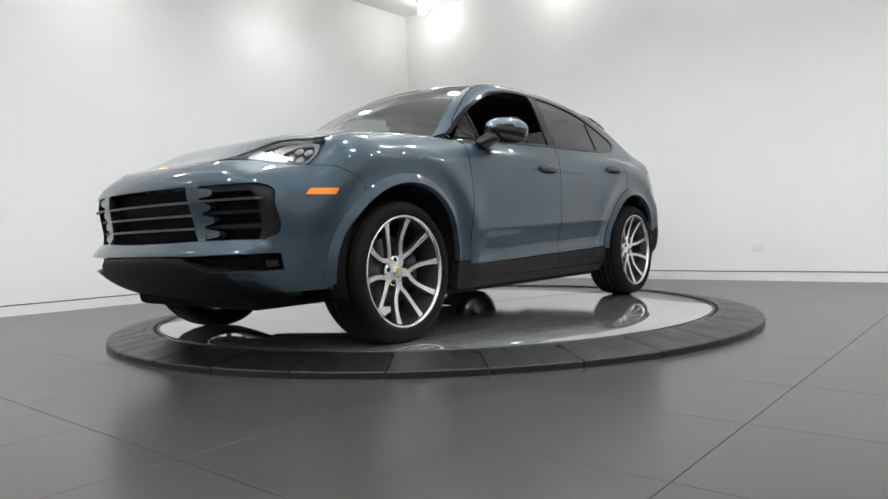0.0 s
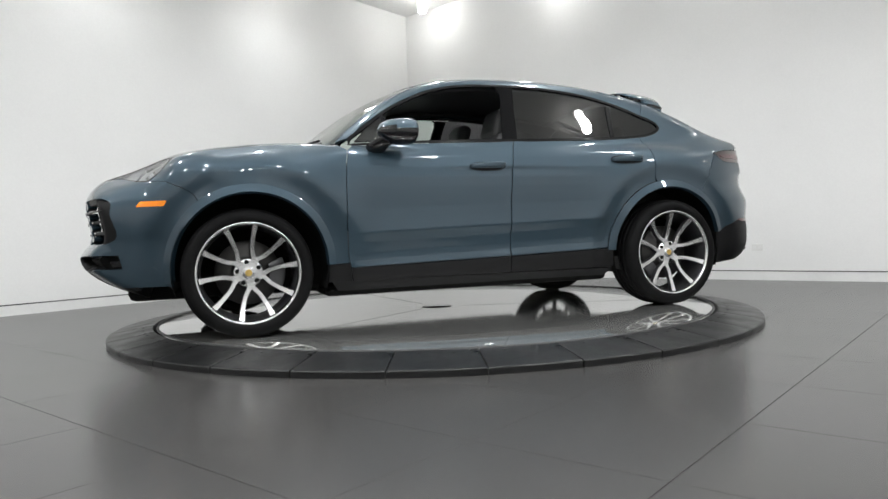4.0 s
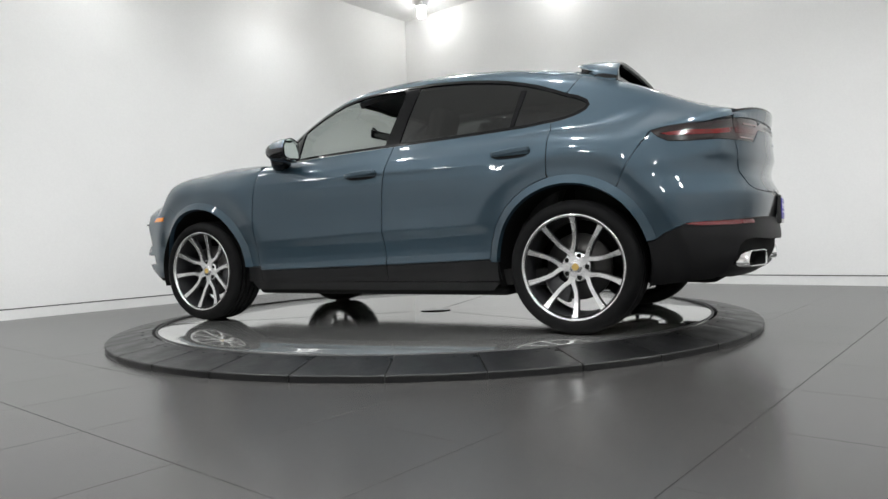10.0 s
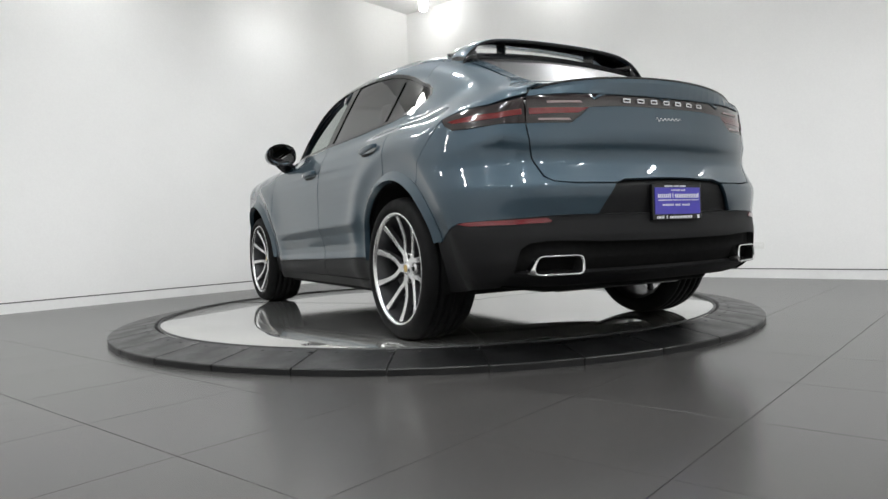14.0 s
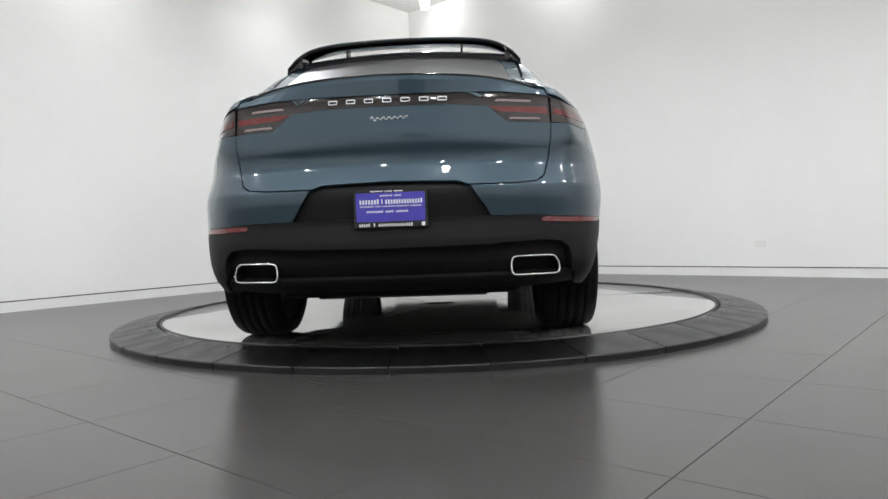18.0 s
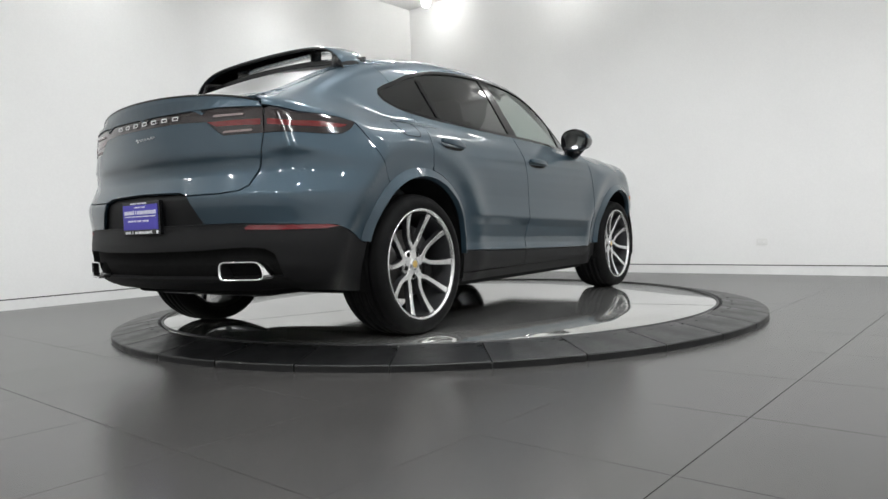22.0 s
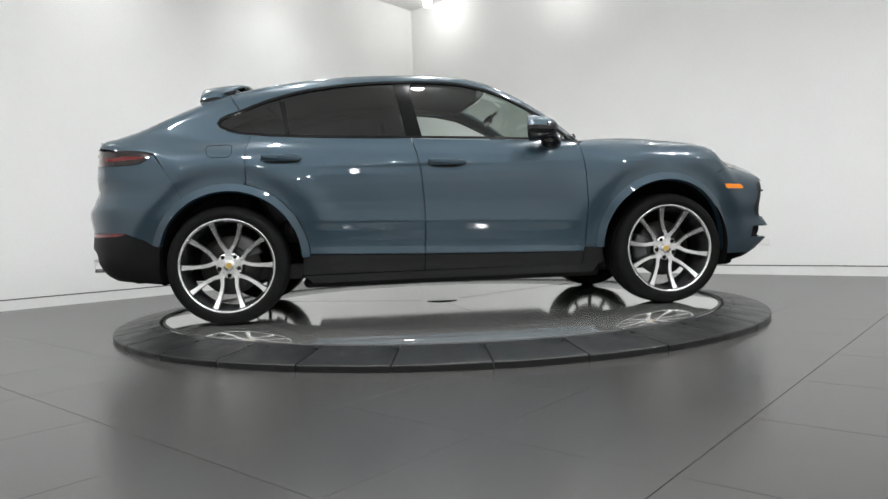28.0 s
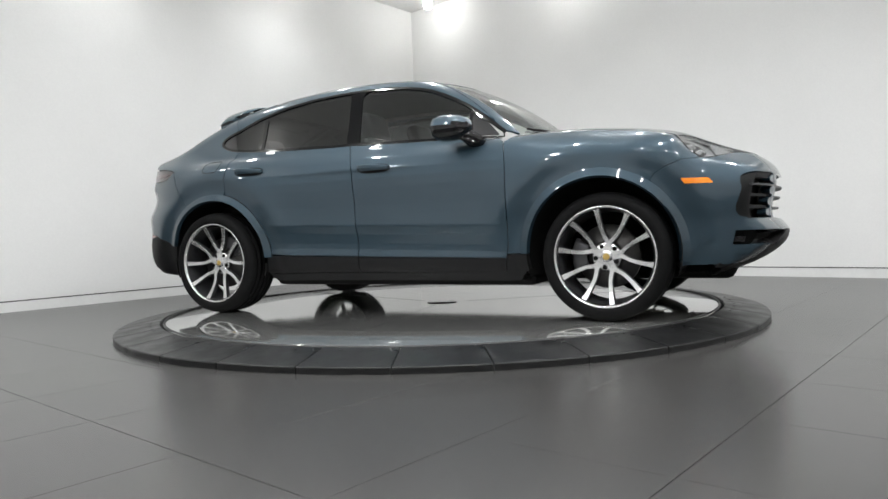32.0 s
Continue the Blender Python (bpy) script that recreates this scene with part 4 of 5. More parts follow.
def build_rear():
    half = 0.80

    def seam(z):
        return float(on_skin("rear", half, z)[0, 0])

    def seams(z0, z1, n=24):
        zs = np.linspace(z0, z1, n + 1)
        return [(float(q[0]), float(q[2])) for q in on_skin("rear", np.full(n + 1, half), zs)]

    # tailgate skin
    bar_top = [(0.70, 1.138), (0.50, 1.150), (0.33, 1.148), (0.0, 1.146)]
    bar_low = [(0.0, 1.098), (0.27, 1.098), (0.43, 1.090), (0.47, 1.055), (0.52, 1.020), (0.71, 1.020)]
    gate = Shell()
    down = [(0.705, 0.96), (0.69, 0.86), (0.665, 0.785), (0.63, 0.762), (0.54, 0.754), (0.335, 0.752), (0.29, 0.768), (0.0, 0.775)]
    poly = bar_low + down
    full = poly + [(-y, z) for y, z in poly[::-1][1:-1]]
    gate.patch(full, "rear", gap=0.0015)
    upper = [(0.70, 1.139), (0.50, 1.151), (0.33, 1.149), (0.0, 1.147), (-0.33, 1.149), (-0.50, 1.151), (-0.70, 1.139), (-0.68, 1.165), (-0.40, 1.188), (0.0, 1.195), (0.40, 1.188), (0.68, 1.165)]
    gate.patch(upper, "rear", gap=0.0)
    gate = gate.make("tailgate", PAINT, car)
    # lamp bar across the tail
    poly = bar_top + [(-y, z) for y, z in bar_top[::-1][1:]] + [(-y, z) for y, z in bar_low[::-1]] + bar_low[1:]
    panel("lamp_bar", poly, "rear", SMOKE_LENS, gate, "smoked full-width tail lamp bar", gap=0.001, lift=-0.004, cell=0.03)
    for s in (1, -1):
        panel("red_band", [(0.43, 1.088), (0.695, 1.086), (0.695, 1.058), (0.48, 1.064)], "rear", RED_LENS, gate, "red tail lamp band", s, gap=0.0, lift=-0.002, cell=0.03)
        panel("light_guide", [(0.47, 1.118), (0.62, 1.116), (0.62, 1.106), (0.46, 1.108)], "rear", CLEAR_TUBE, gate, "", s, gap=0.0, lift=0.0, cell=0.03)
        panel("light_guide", [(0.525, 1.040), (0.66, 1.040), (0.66, 1.031), (0.52, 1.031)], "rear", CLEAR_TUBE, gate, "", s, gap=0.0, lift=0.0, cell=0.03)
        # outer lamp, wrapped round the corner
        lamp_skin = Shell()
        lamp_skin.patch([(0.712, 1.133), (half, 1.113), (half, 1.024), (0.712, 1.022)], "rear", s, gap=0.0, cell=0.03)
        edge = seams(1.113, 1.024, 8)
        lamp_skin.patch([(-1.875, 1.083), (-1.95, 1.100), (-2.05, 1.111)] + edge + [(-2.05, 1.020), (-1.96, 1.025), (-1.91, 1.050)], "side", s, gap=0.0, cell=0.03)
        outer = lamp_skin.make("tail_lamp", SMOKE_LENS, car, "smoked tail lamp with red band")
        band = Shell()
        band.patch([(0.722, 1.084), (half, 1.075), (half, 1.050), (0.722, 1.058)], "rear", s, gap=0.0, lift=0.002, cell=0.03)
        edge = seams(1.075, 1.050, 4)
        band.patch([(-1.92, 1.066), (-2.05, 1.077)] + edge + [(-2.05, 1.050), (-1.96, 1.052)], "side", s, gap=0.0, lift=0.002, cell=0.03)
        band.make("red_band", RED_LENS, outer, "red tail lamp band")
    # bumper: painted upper part, black lower part
    black = Shell()
    for s in (1, -1):
        bumper = Shell()
        edge = seams(1.021, 0.606)
        poly = [(-1.876, 1.080), (-1.91, 1.047), (-1.96, 1.022), (-2.05, 1.017)] + edge + [(-2.05, 0.594), (-1.93, 0.542), (-1.885, 0.510)] + arc(ARCH_R, ARCH_Z, ARCH_RAD, 166, 127, 10) + [(-1.70, 0.795), (-1.74, 0.88), (-1.80, 0.98)]
        bumper.patch(poly, "side", s, gap=0.0012, flush=edge, cell=0.025)
        bumper.patch([(half, 1.021), (0.712, 1.019), (0.707, 0.96), (0.693, 0.86), (0.668, 0.782), (0.632, 0.759), (0.54, 0.750), (0.343, 0.748), (0.39, 0.68), (0.43, 0.615), (0.60, 0.614), (half, 0.606)], "rear", s, gap=0.0012, flush=[(half, 1.021), (half, 0.606)], cell=0.025)
        bumper.make("rear_bumper_corner", PAINT, car)
        edge = seams(0.606, 0.30)
        poly = [(-1.885, 0.508), (-1.93, 0.540), (-2.05, 0.592)] + edge + [(-2.0, 0.285), (-1.93, 0.275), (-1.86, 0.27)] + arc(ARCH_R, ARCH_Z, ARCH_RAD, 197, 166, 8)
        black.patch(poly, "side", s, gap=0.0, depth=0.05)
        refl = [(0.645, 0.592), (0.665, 0.605), (half, 0.600), (half, 0.578), (0.65, 0.584)]
        lens = Shell()
        lens.patch(refl, "rear", s, gap=0.0, lift=0.004, cell=0.03)
        edge = [(seam(z), z) for z in (0.600, 0.578)]
        lens.patch([(-2.04, 0.589)] + [(-2.08, 0.596)] + edge + [(-2.10, 0.578)], "side", s, gap=0.0, lift=0.004, cell=0.03)
        lens.make("reflector", RED_REFLECTOR, car, "long red rear reflector")
    # the ledge line runs above the pipes and down beside them; the field below it lies deeper
    ledge = [(0.785, 0.36), (0.782, 0.43), (0.770, 0.472), (0.735, 0.497), (0.66, 0.505), (0.50, 0.500), (0.42, 0.494), (0.0, 0.490)]
    ledge = ledge + [(-y, z) for y, z in ledge[::-1][1:]]
    top = [(half, 0.606), (0.60, 0.612), (0.43, 0.613), (-0.43, 0.613), (-0.60, 0.612), (-half, 0.606)]
    black.patch(top + [(-half, 0.36)] + ledge[::-1] + [(half, 0.36)], "rear", gap=0.0, depth=0.045, cell=0.025)
    black.patch([(half, 0.36), (0.5, 0.352), (-0.5, 0.352), (-half, 0.36), (-half, 0.30), (-0.6, 0.285), (0.6, 0.285), (half, 0.30)], "rear", gap=0.0, cell=0.04, depth=0.12, lift=-0.012)
    low = black.make("rear_apron", TRIM, car, "matte black lower rear bumper")
    # recessed black field with the plate
    recess = [(0.343, 0.752), (0.29, 0.770), (0.0, 0.777), (-0.29, 0.770), (-0.343, 0.752), (-0.39, 0.68), (-0.43, 0.613), (0.43, 0.613), (0.39, 0.68)]
    panel("plate_recess", recess, "rear", TRIM, low, "black recess for the plate", gap=0.0, lift=-0.022, depth=0.0)
    panel("diffuser", ledge + [(-0.785, 0.34), (0.785, 0.34)], "rear", UNDER, low, "black recessed field round the tail pipes", gap=0.0, lift=-0.034, depth=0.0, cell=0.03)
    # ducktail lip above the lamps
    bm = bmesh.new()
    n = 24
    rows = []
    for k in range(n + 1):
        y = -0.655 + 1.31 * k / n
        fade = 1 - (abs(y) / 0.66) ** 6
        x = -2.385 + 0.30 * y * y + 0.10 * y ** 4
        z = 1.205 - 0.075 * y * y
        q = on_skin("top", x + 0.16, y)[0]
        foot_z = float(np.interp(abs(y), (0.0, 0.33, 0.50, 0.70), (1.148, 1.150, 1.152, 1.141)))
        foot = float(on_skin("rear", abs(y), foot_z)[0, 0]) - 0.003
        rows.append([bm.verts.new(c) for c in ((x + 0.16, y, q[2] + 0.002), (x + 0.06, y, z + 0.012 * fade), (x - 0.018 * fade, y, z + 0.024 * fade), (x - 0.020 * fade, y, z + 0.004 * fade), (foot, y, foot_z))])
    for a, b in zip(rows, rows[1:]):
        for j in range(4):
            f = bm.faces.new([a[j], a[j + 1], b[j + 1], b[j]])
            f.smooth, f.material_index = j < 2, 0
    crest = [r[2].co.copy() for r in rows]
    bmesh.ops.recalc_face_normals(bm, faces=bm.faces)
    tail_lip = part("tail_lip", bm, PAINT, gate, "grey-blue ducktail lip with a thin black edge")
    bm = bmesh.new()
    add_tube(bm, [c + Vector((0.004, 0, 0.001)) for c in crest], 0.0065, 6)
    part("lip_edge", bm, GLOSS, tail_lip, "thin black edge of the ducktail lip")
    # plate in its frame
    x = on_skin("rear", 0.0, 0.66)[0, 0] - 0.004
    plate = cpart("plate_frame", box_mesh(x - 0.004, x + 0.02, -0.163, 0.152, 0.578, 0.742, 0.003), GLOSS, car, "black dealer plate frame")
    plate.location = CAR_OFF
    part("plate", box_mesh(x - 0.008, x - 0.003, -0.152, 0.141, 0.604, 0.726, 0.001), PLATE_BLUE, plate, "blue dealer plate with unreadable white lines")
    # rows of white print: each word a run of short plain bars
    def words(x, z, h, runs, pitch):
        for y0, y1 in runs:
            n = max(1, round((y1 - y0) / pitch))
            w = (y1 - y0) / n
            bm = bmesh.new()
            for k in range(n):
                tall = h * (1.0 if k == 0 else 0.86)
                add_box(bm, x - 0.0017, x, y0 + w * (k + 0.15), y0 + w * (k + 0.72), z - h / 2, z - h / 2 + tall)
            part("print_line", bm, PRINT_WHITE, plate)

    words(x - 0.0078, 0.714, 0.007, ((-0.052, -0.022), (-0.016, 0.040)), 0.007)
    words(x - 0.0078, 0.689, 0.021, ((-0.142, 0.018), (0.026, 0.034), (0.042, 0.128)), 0.0115)
    words(x - 0.0078, 0.669, 0.006, ((-0.138, -0.090), (-0.084, -0.030), (-0.024, 0.030), (0.036, 0.060), (0.066, 0.124)), 0.006)
    words(x - 0.0078, 0.647, 0.010, ((-0.080, -0.028), (-0.018, 0.016), (0.026, 0.098)), 0.0085)
    words(x - 0.0038, 0.733, 0.007, ((-0.060, -0.020), (-0.014, 0.020), (0.026, 0.080)), 0.006)
    words(x - 0.0038, 0.591, 0.014, ((-0.098, 0.050), (0.062, 0.070), (0.084, 0.132)), 0.0105)
    part("print_mark", box_mesh(x - 0.0055, x - 0.0038, -0.150, -0.135, 0.583, 0.599, 0.0004, 1), PRINT_WHITE, plate)
    # raised badge: seven hollow plain shapes, and a small waving line below them
    for k in range(7):
        y = 0.235 - 0.0785 * k
        badge = Shell()
        out = rounded([(y + 0.020, 1.113), (y + 0.020, 1.132), (y - 0.020, 1.132), (y - 0.020, 1.113)], 0.004, 2)
        badge.strip(out, inset(out, 0.0042), "rear", lift=0.004, depth=0.004)
        badge.make("badge_piece", BADGE, gate, "silver badge piece")
    bm = bmesh.new()
    pts = []
    for k in range(57):
        u = k / 56
        y = 0.072 - 0.160 * u
        z = 1.044 + 0.004 * u + (0.010 if u < 0.16 else 0.0052) * math.sin(u * 2 * math.pi * 6.5)
        pts.append((float(on_skin("rear", abs(y), z)[0, 0]) - 0.003, y, z))
    add_tube(bm, pts, 0.0017, 5)
    part("badge_script", bm, BADGE, gate, "small silver script badge")
    # tail pipes
    for s in (1, -1):
        pipe = rounded([(0.505, 0.352), (0.722, 0.352), (0.730, 0.385), (0.708, 0.442), (0.52, 0.442), (0.505, 0.42)], 0.030, 5)
        bm = bmesh.new()
        rings = []
        for dx, g in ((0.02, 0.0), (-0.035, 0.0), (-0.042, 0.004), (-0.035, 0.010), (0.10, 0.014)):
            ring = []
            for y, z in inset(pipe, g):
                x = float(on_skin("rear", max(0.0, y), 0.40)[0, 0]) + 0.022
                ring.append(bm.verts.new((x + dx, y * s, z)))
            rings.append(ring)
        m = len(rings[0])
        for a, b in zip(rings, rings[1:]):
            for k in range(m):
                f = bm.faces.new([a[k], a[(k + 1) % m], b[(k + 1) % m], b[k]])
                f.smooth, f.material_index = True, 1 if b is rings[-1] else 0
        bm.faces.new(rings[-1]).material_index = 1
        bmesh.ops.recalc_face_normals(bm, faces=bm.faces)
        cpart("tail_pipe", bm, [CHROME, UNDER], car, "chrome rectangular tail pipe")


build_rear()


# ---- wheels ----
def build_wheel():
    """One wheel about its own centre, its face towards +z."""
    wheel = new("wheel")
    bm = bmesh.new()
    R = 0.375
    prof = [(0.285, -0.24), (0.295, -0.262), (0.33, -0.272), (0.352, -0.262), (0.366, -0.240), (0.372, -0.21), (0.3745, -0.195), (0.366, -0.193), (0.366, -0.183), (R, -0.181), (R, -0.148), (0.366, -0.146), (0.366, -0.134), (R, -0.132), (R, -0.102), (0.366, -0.100), (0.366, -0.088), (R, -0.086), (0.3745, -0.055), (0.366, -0.053), (0.366, -0.043), (0.3735, -0.041), (0.371, -0.028), (0.364, 0.0), (0.352, 0.016), (0.335, 0.024), (0.318, 0.026), (0.302, 0.022), (0.294, 0.012), (0.288, -0.01)]
    add_lathe(bm, prof, 72)
    part("tyre", bm, TYRE, wheel, "black low-profile tyre")
    bm = bmesh.new()
    add_lathe(bm, [(0.294, 0.006), (0.296, 0.014), (0.293, 0.019), (0.284, 0.017), (0.280, 0.006), (0.277, -0.004)], 72)
    part("rim_lip", bm, ALLOY, wheel, "bright machined rim lip")
    bm = bmesh.new()
    add_lathe(bm, [(0.274, 0.004), (0.268, -0.03), (0.262, -0.10), (0.262, -0.22), (0.285, -0.245)], 60)
    part("rim_barrel", bm, ALLOY_DARK, wheel, "dark grey rim barrel")
    # ten slim spokes in five pairs, bright on the face and dark at the flanks
    spokes = []
    for k in range(10):
        pair, sg = k // 2, (1 if k % 2 else -1)
        mid = 90 + 72 * pair
        path = ((0.030, 36, 0.020), (0.060, 36, 0.019), (0.078, 33.5, 0.013), (0.098, 27, 0.0098), (0.120, 21.3, 0.0092), (0.140, 18.6, 0.0090), (0.170, 17.4, 0.0090), (0.205, 17.0, 0.0094), (0.245, 17.2, 0.0108), (0.276, 17.5, 0.014))
        bm = bmesh.new()
        rings = []
        pts = [Vector((r * math.cos(radians(mid + sg * a)), r * math.sin(radians(mid + sg * a)), 0)) for r, a, w in path]
        for i, (r, a, w) in enumerate(path):
            d = (pts[min(i + 1, len(pts) - 1)] - pts[max(i - 1, 0)]).normalized()
            nrm = Vector((-d.y, d.x, 0))
            z = -0.045 - 0.006 * math.sin(math.pi * min(1, r / 0.276)) + 0.049 * (r / 0.276) ** 2.2
            deep = 0.034
            c = pts[i]
            rings.append([bm.verts.new(c + nrm * o * 1.18 + Vector((0, 0, zz))) for o, zz in ((-w * 1.25, z - deep), (-w * 1.08, z - 0.006), (-w, z), (w, z), (w * 1.08, z - 0.006), (w * 1.25, z - deep))])
        for a, b in zip(rings, rings[1:]):
            for j in range(5):
                f = bm.faces.new([a[j], a[j + 1], b[j + 1], b[j]])
                f.material_index = 0 if j in (1, 2, 3) else 1
                f.smooth = j not in (2,)
        bmesh.ops.recalc_face_normals(bm, faces=bm.faces)
        part("spoke", bm, [ALLOY, ALLOY_DARK], wheel, "slim machined spoke")
    bm = bmesh.new()
    add_lathe(bm, [(0.0, -0.046), (0.036, -0.046), (0.041, -0.051), (0.078, -0.054), (0.086, -0.064), (0.086, -0.10)], 40)
    hub = part("hub", bm, [ALLOY], wheel, "machined hub")
    bm = bmesh.new()
    add_lathe(bm, [(0.0, -0.039), (0.024, -0.040), (0.031, -0.043), (0.032, -0.051)], 28)
    part("centre_cap", bm, ALLOY, hub, "silver centre cap")
    bm = bmesh.new()
    add_lathe(bm, [(0.0, -0.0382), (0.013, -0.0384), (0.020, -0.0390)], 20)
    part("crest", bm, GOLD, hub, "gold crest on the centre cap")
    # the bolts are coloured black in place of the shade in their holes
    for k in range(5):
        a = radians(90 + 72 * k)
        bm = bmesh.new()
        add_lathe(bm, [(0.0, -0.0425), (0.006, -0.042), (0.0075, -0.044), (0.0125, -0.0435), (0.0135, -0.046), (0.0135, -0.075)], 12, Matrix.Translation((0.064 * math.cos(a), 0.064 * math.sin(a), -0.008)))
        part("lug_bolt", bm, UNDER, hub, "lug bolt, black for the shade of its hole")
    # brake behind the spokes
    bm = bmesh.new()
    add_lathe(bm, [(0.085, -0.085), (0.10, -0.105), (0.185, -0.105), (0.188, -0.112), (0.188, -0.135), (0.09, -0.137)], 56)
    part("brake_disc", bm, BRAKE, wheel, "grey steel brake disc")
    return wheel


def build_wheels():
    first = build_wheel()
    places = ((1.4475, 0.922, 44), (1.4475, -0.922, 26), (-1.4475, 0.957, 18), (-1.4475, -0.957, 36))
    for i, (x, y, turn) in enumerate(places):
        s = 1 if y > 0 else -1
        m = Matrix.Translation((x + CAR_OFF[0], y + CAR_OFF[1], 0.374)) @ pose(0, 0, 0, -90 * s, 0, 0) @ pose(0, 0, 0, 0, 0, turn)
        if i == 0:
            w = first
            w.parent = car
            w.matrix_basis = m
        else:
            w = copy_thing(first, m)
        # the caliper stays put behind each wheel
        a0 = 150 if x > 0 else 20
        bm = bmesh.new()
        t = Matrix.Translation((x, y - s * 0.115, 0.374)) @ pose(0, 0, 0, -90 * s, 0, 0)
        rings = add_lathe(bm, [(0.125, 0.03), (0.20, 0.03), (0.215, 0.015), (0.215, -0.05), (0.125, -0.05), (0.125, 0.03)], 8, t, arc=(a0, a0 + 52))
        bm.faces.new(rings[0][:-1])
        bm.faces.new(rings[-1][:-1][::-1])
        bmesh.ops.recalc_face_normals(bm, faces=bm.faces)
        cpart("brake_caliper", bm, CALIPER, car, "dark grey brake caliper")


build_wheels()


# ---- roof wing, mirrors, handles ----
def loft(bm, rows, closed=True, mat=0):
    """Skins rows of points into a smooth surface; closed: each row is a loop."""
    vs = [[bm.verts.new(q) for q in row] for row in rows]
    m = len(vs[0])
    for a, b in zip(vs, vs[1:]):
        for j in range(m if closed else m - 1):
            f = bm.faces.new([a[j], a[(j + 1) % m], b[(j + 1) % m], b[j]])
            f.smooth, f.material_index = True, mat
    return vs


def build_wing():
    """A blade that stands clear of the roof on two posts and two end plates."""
    n = 32

    def fall(y):
        return 0.10 * y * y + 4.2 * y ** 8

    def blade(y):
        prof = ((-1.345, 1.616), (-1.38, 1.625), (-1.46, 1.623), (-1.54, 1.614), (-1.615, 1.602), (-1.622, 1.597), (-1.612, 1.584), (-1.54, 1.588), (-1.46, 1.596), (-1.38, 1.606))
        return [(x, z - fall(y)) for x, z in prof]

    rows = []
    for k in range(n + 1):
        y = -0.628 + 1.256 * k / n
        sweep = 0.5 * max(0.0, (abs(y) - 0.46) / 0.168) ** 2
        rows.append([(-1.62 + (x + 1.62) * (1 - sweep) - 0.05 * y * y, y, z) for x, z in blade(y)])
    bm = bmesh.new()
    vs = loft(bm, rows)
    bm.faces.new(vs[0])
    bm.faces.new(vs[-1][::-1])
    bmesh.ops.recalc_face_normals(bm, faces=bm.faces)
    bm.normal_update()
    for f in bm.faces:
        f.material_index = 0 if f.normal.z > 0.3 else 1
    wing = cpart("roof_wing", bm, [PAINT, GLOSS], car, "raised roof wing, grey-blue above and black below")
    for s in (1, -1):
        # painted fairing rising from the roof, and the black plate behind it
        for name, xs, mat, label in (("wing_fairing", (-1.10, -1.18, -1.26, -1.34, -1.42), PAINT, ""), ("end_plate", (-1.40, -1.46, -1.52, -1.58, -1.632), PAINT, "grey-blue wing end plate")):
            rr = []
            for y in (0.545, 0.58, 0.61, 0.632):
                loop_lo, loop_hi = [], []
                for x in xs:
                    lo = float(height_at(x, y)[0])
                    full = 1.592 - fall(y)
                    t = min(1.0, max(0.0, (-1.10 - x) / 0.32))
                    hi = lo + max(0.002, (full - lo)) * (t * t * (3 - 2 * t)) * (0.55 if y > 0.62 else 1.0)
                    loop_lo.append((x, y * s, lo - 0.012))
                    loop_hi.append((x, y * s, hi))
                rr.append(loop_lo + loop_hi[::-1])
            bm = bmesh.new()
            vs = loft(bm, rr)
            bm.faces.new(vs[0])
            bm.faces.new(vs[-1][::-1])
            bmesh.ops.recalc_face_normals(bm, faces=bm.faces)
            bm.normal_update()
            for f in bm.faces:
                f.material_index = 0 if f.normal.z > 0.35 or f.normal.y * s > 0.55 else 1
            part(name, bm, [mat, GLOSS], wing, label)
        y = 0.315 * s
        lo = float(height_at(-1.52, abs(y))[0])
        part("wing_post", box_mesh(-1.56, -1.48, y - 0.006, y + 0.006, lo - 0.02, 1.606 - fall(y), 0.002, 1), GLOSS, wing, "slim black wing post")
    strip = [(-1.40, 0.0), (-1.40, 0.50), (-1.42, 0.60), (-1.60, 0.605), (-1.575, 0.45), (-1.565, 0.0), (-1.575, -0.45), (-1.60, -0.605), (-1.42, -0.60), (-1.40, -0.50)]
    panel("wing_base", strip, "top", GLOSS, wing, "gloss black strip under the wing", gap=0.0, lift=0.026, depth=0.04, cell=0.05)


build_wing()


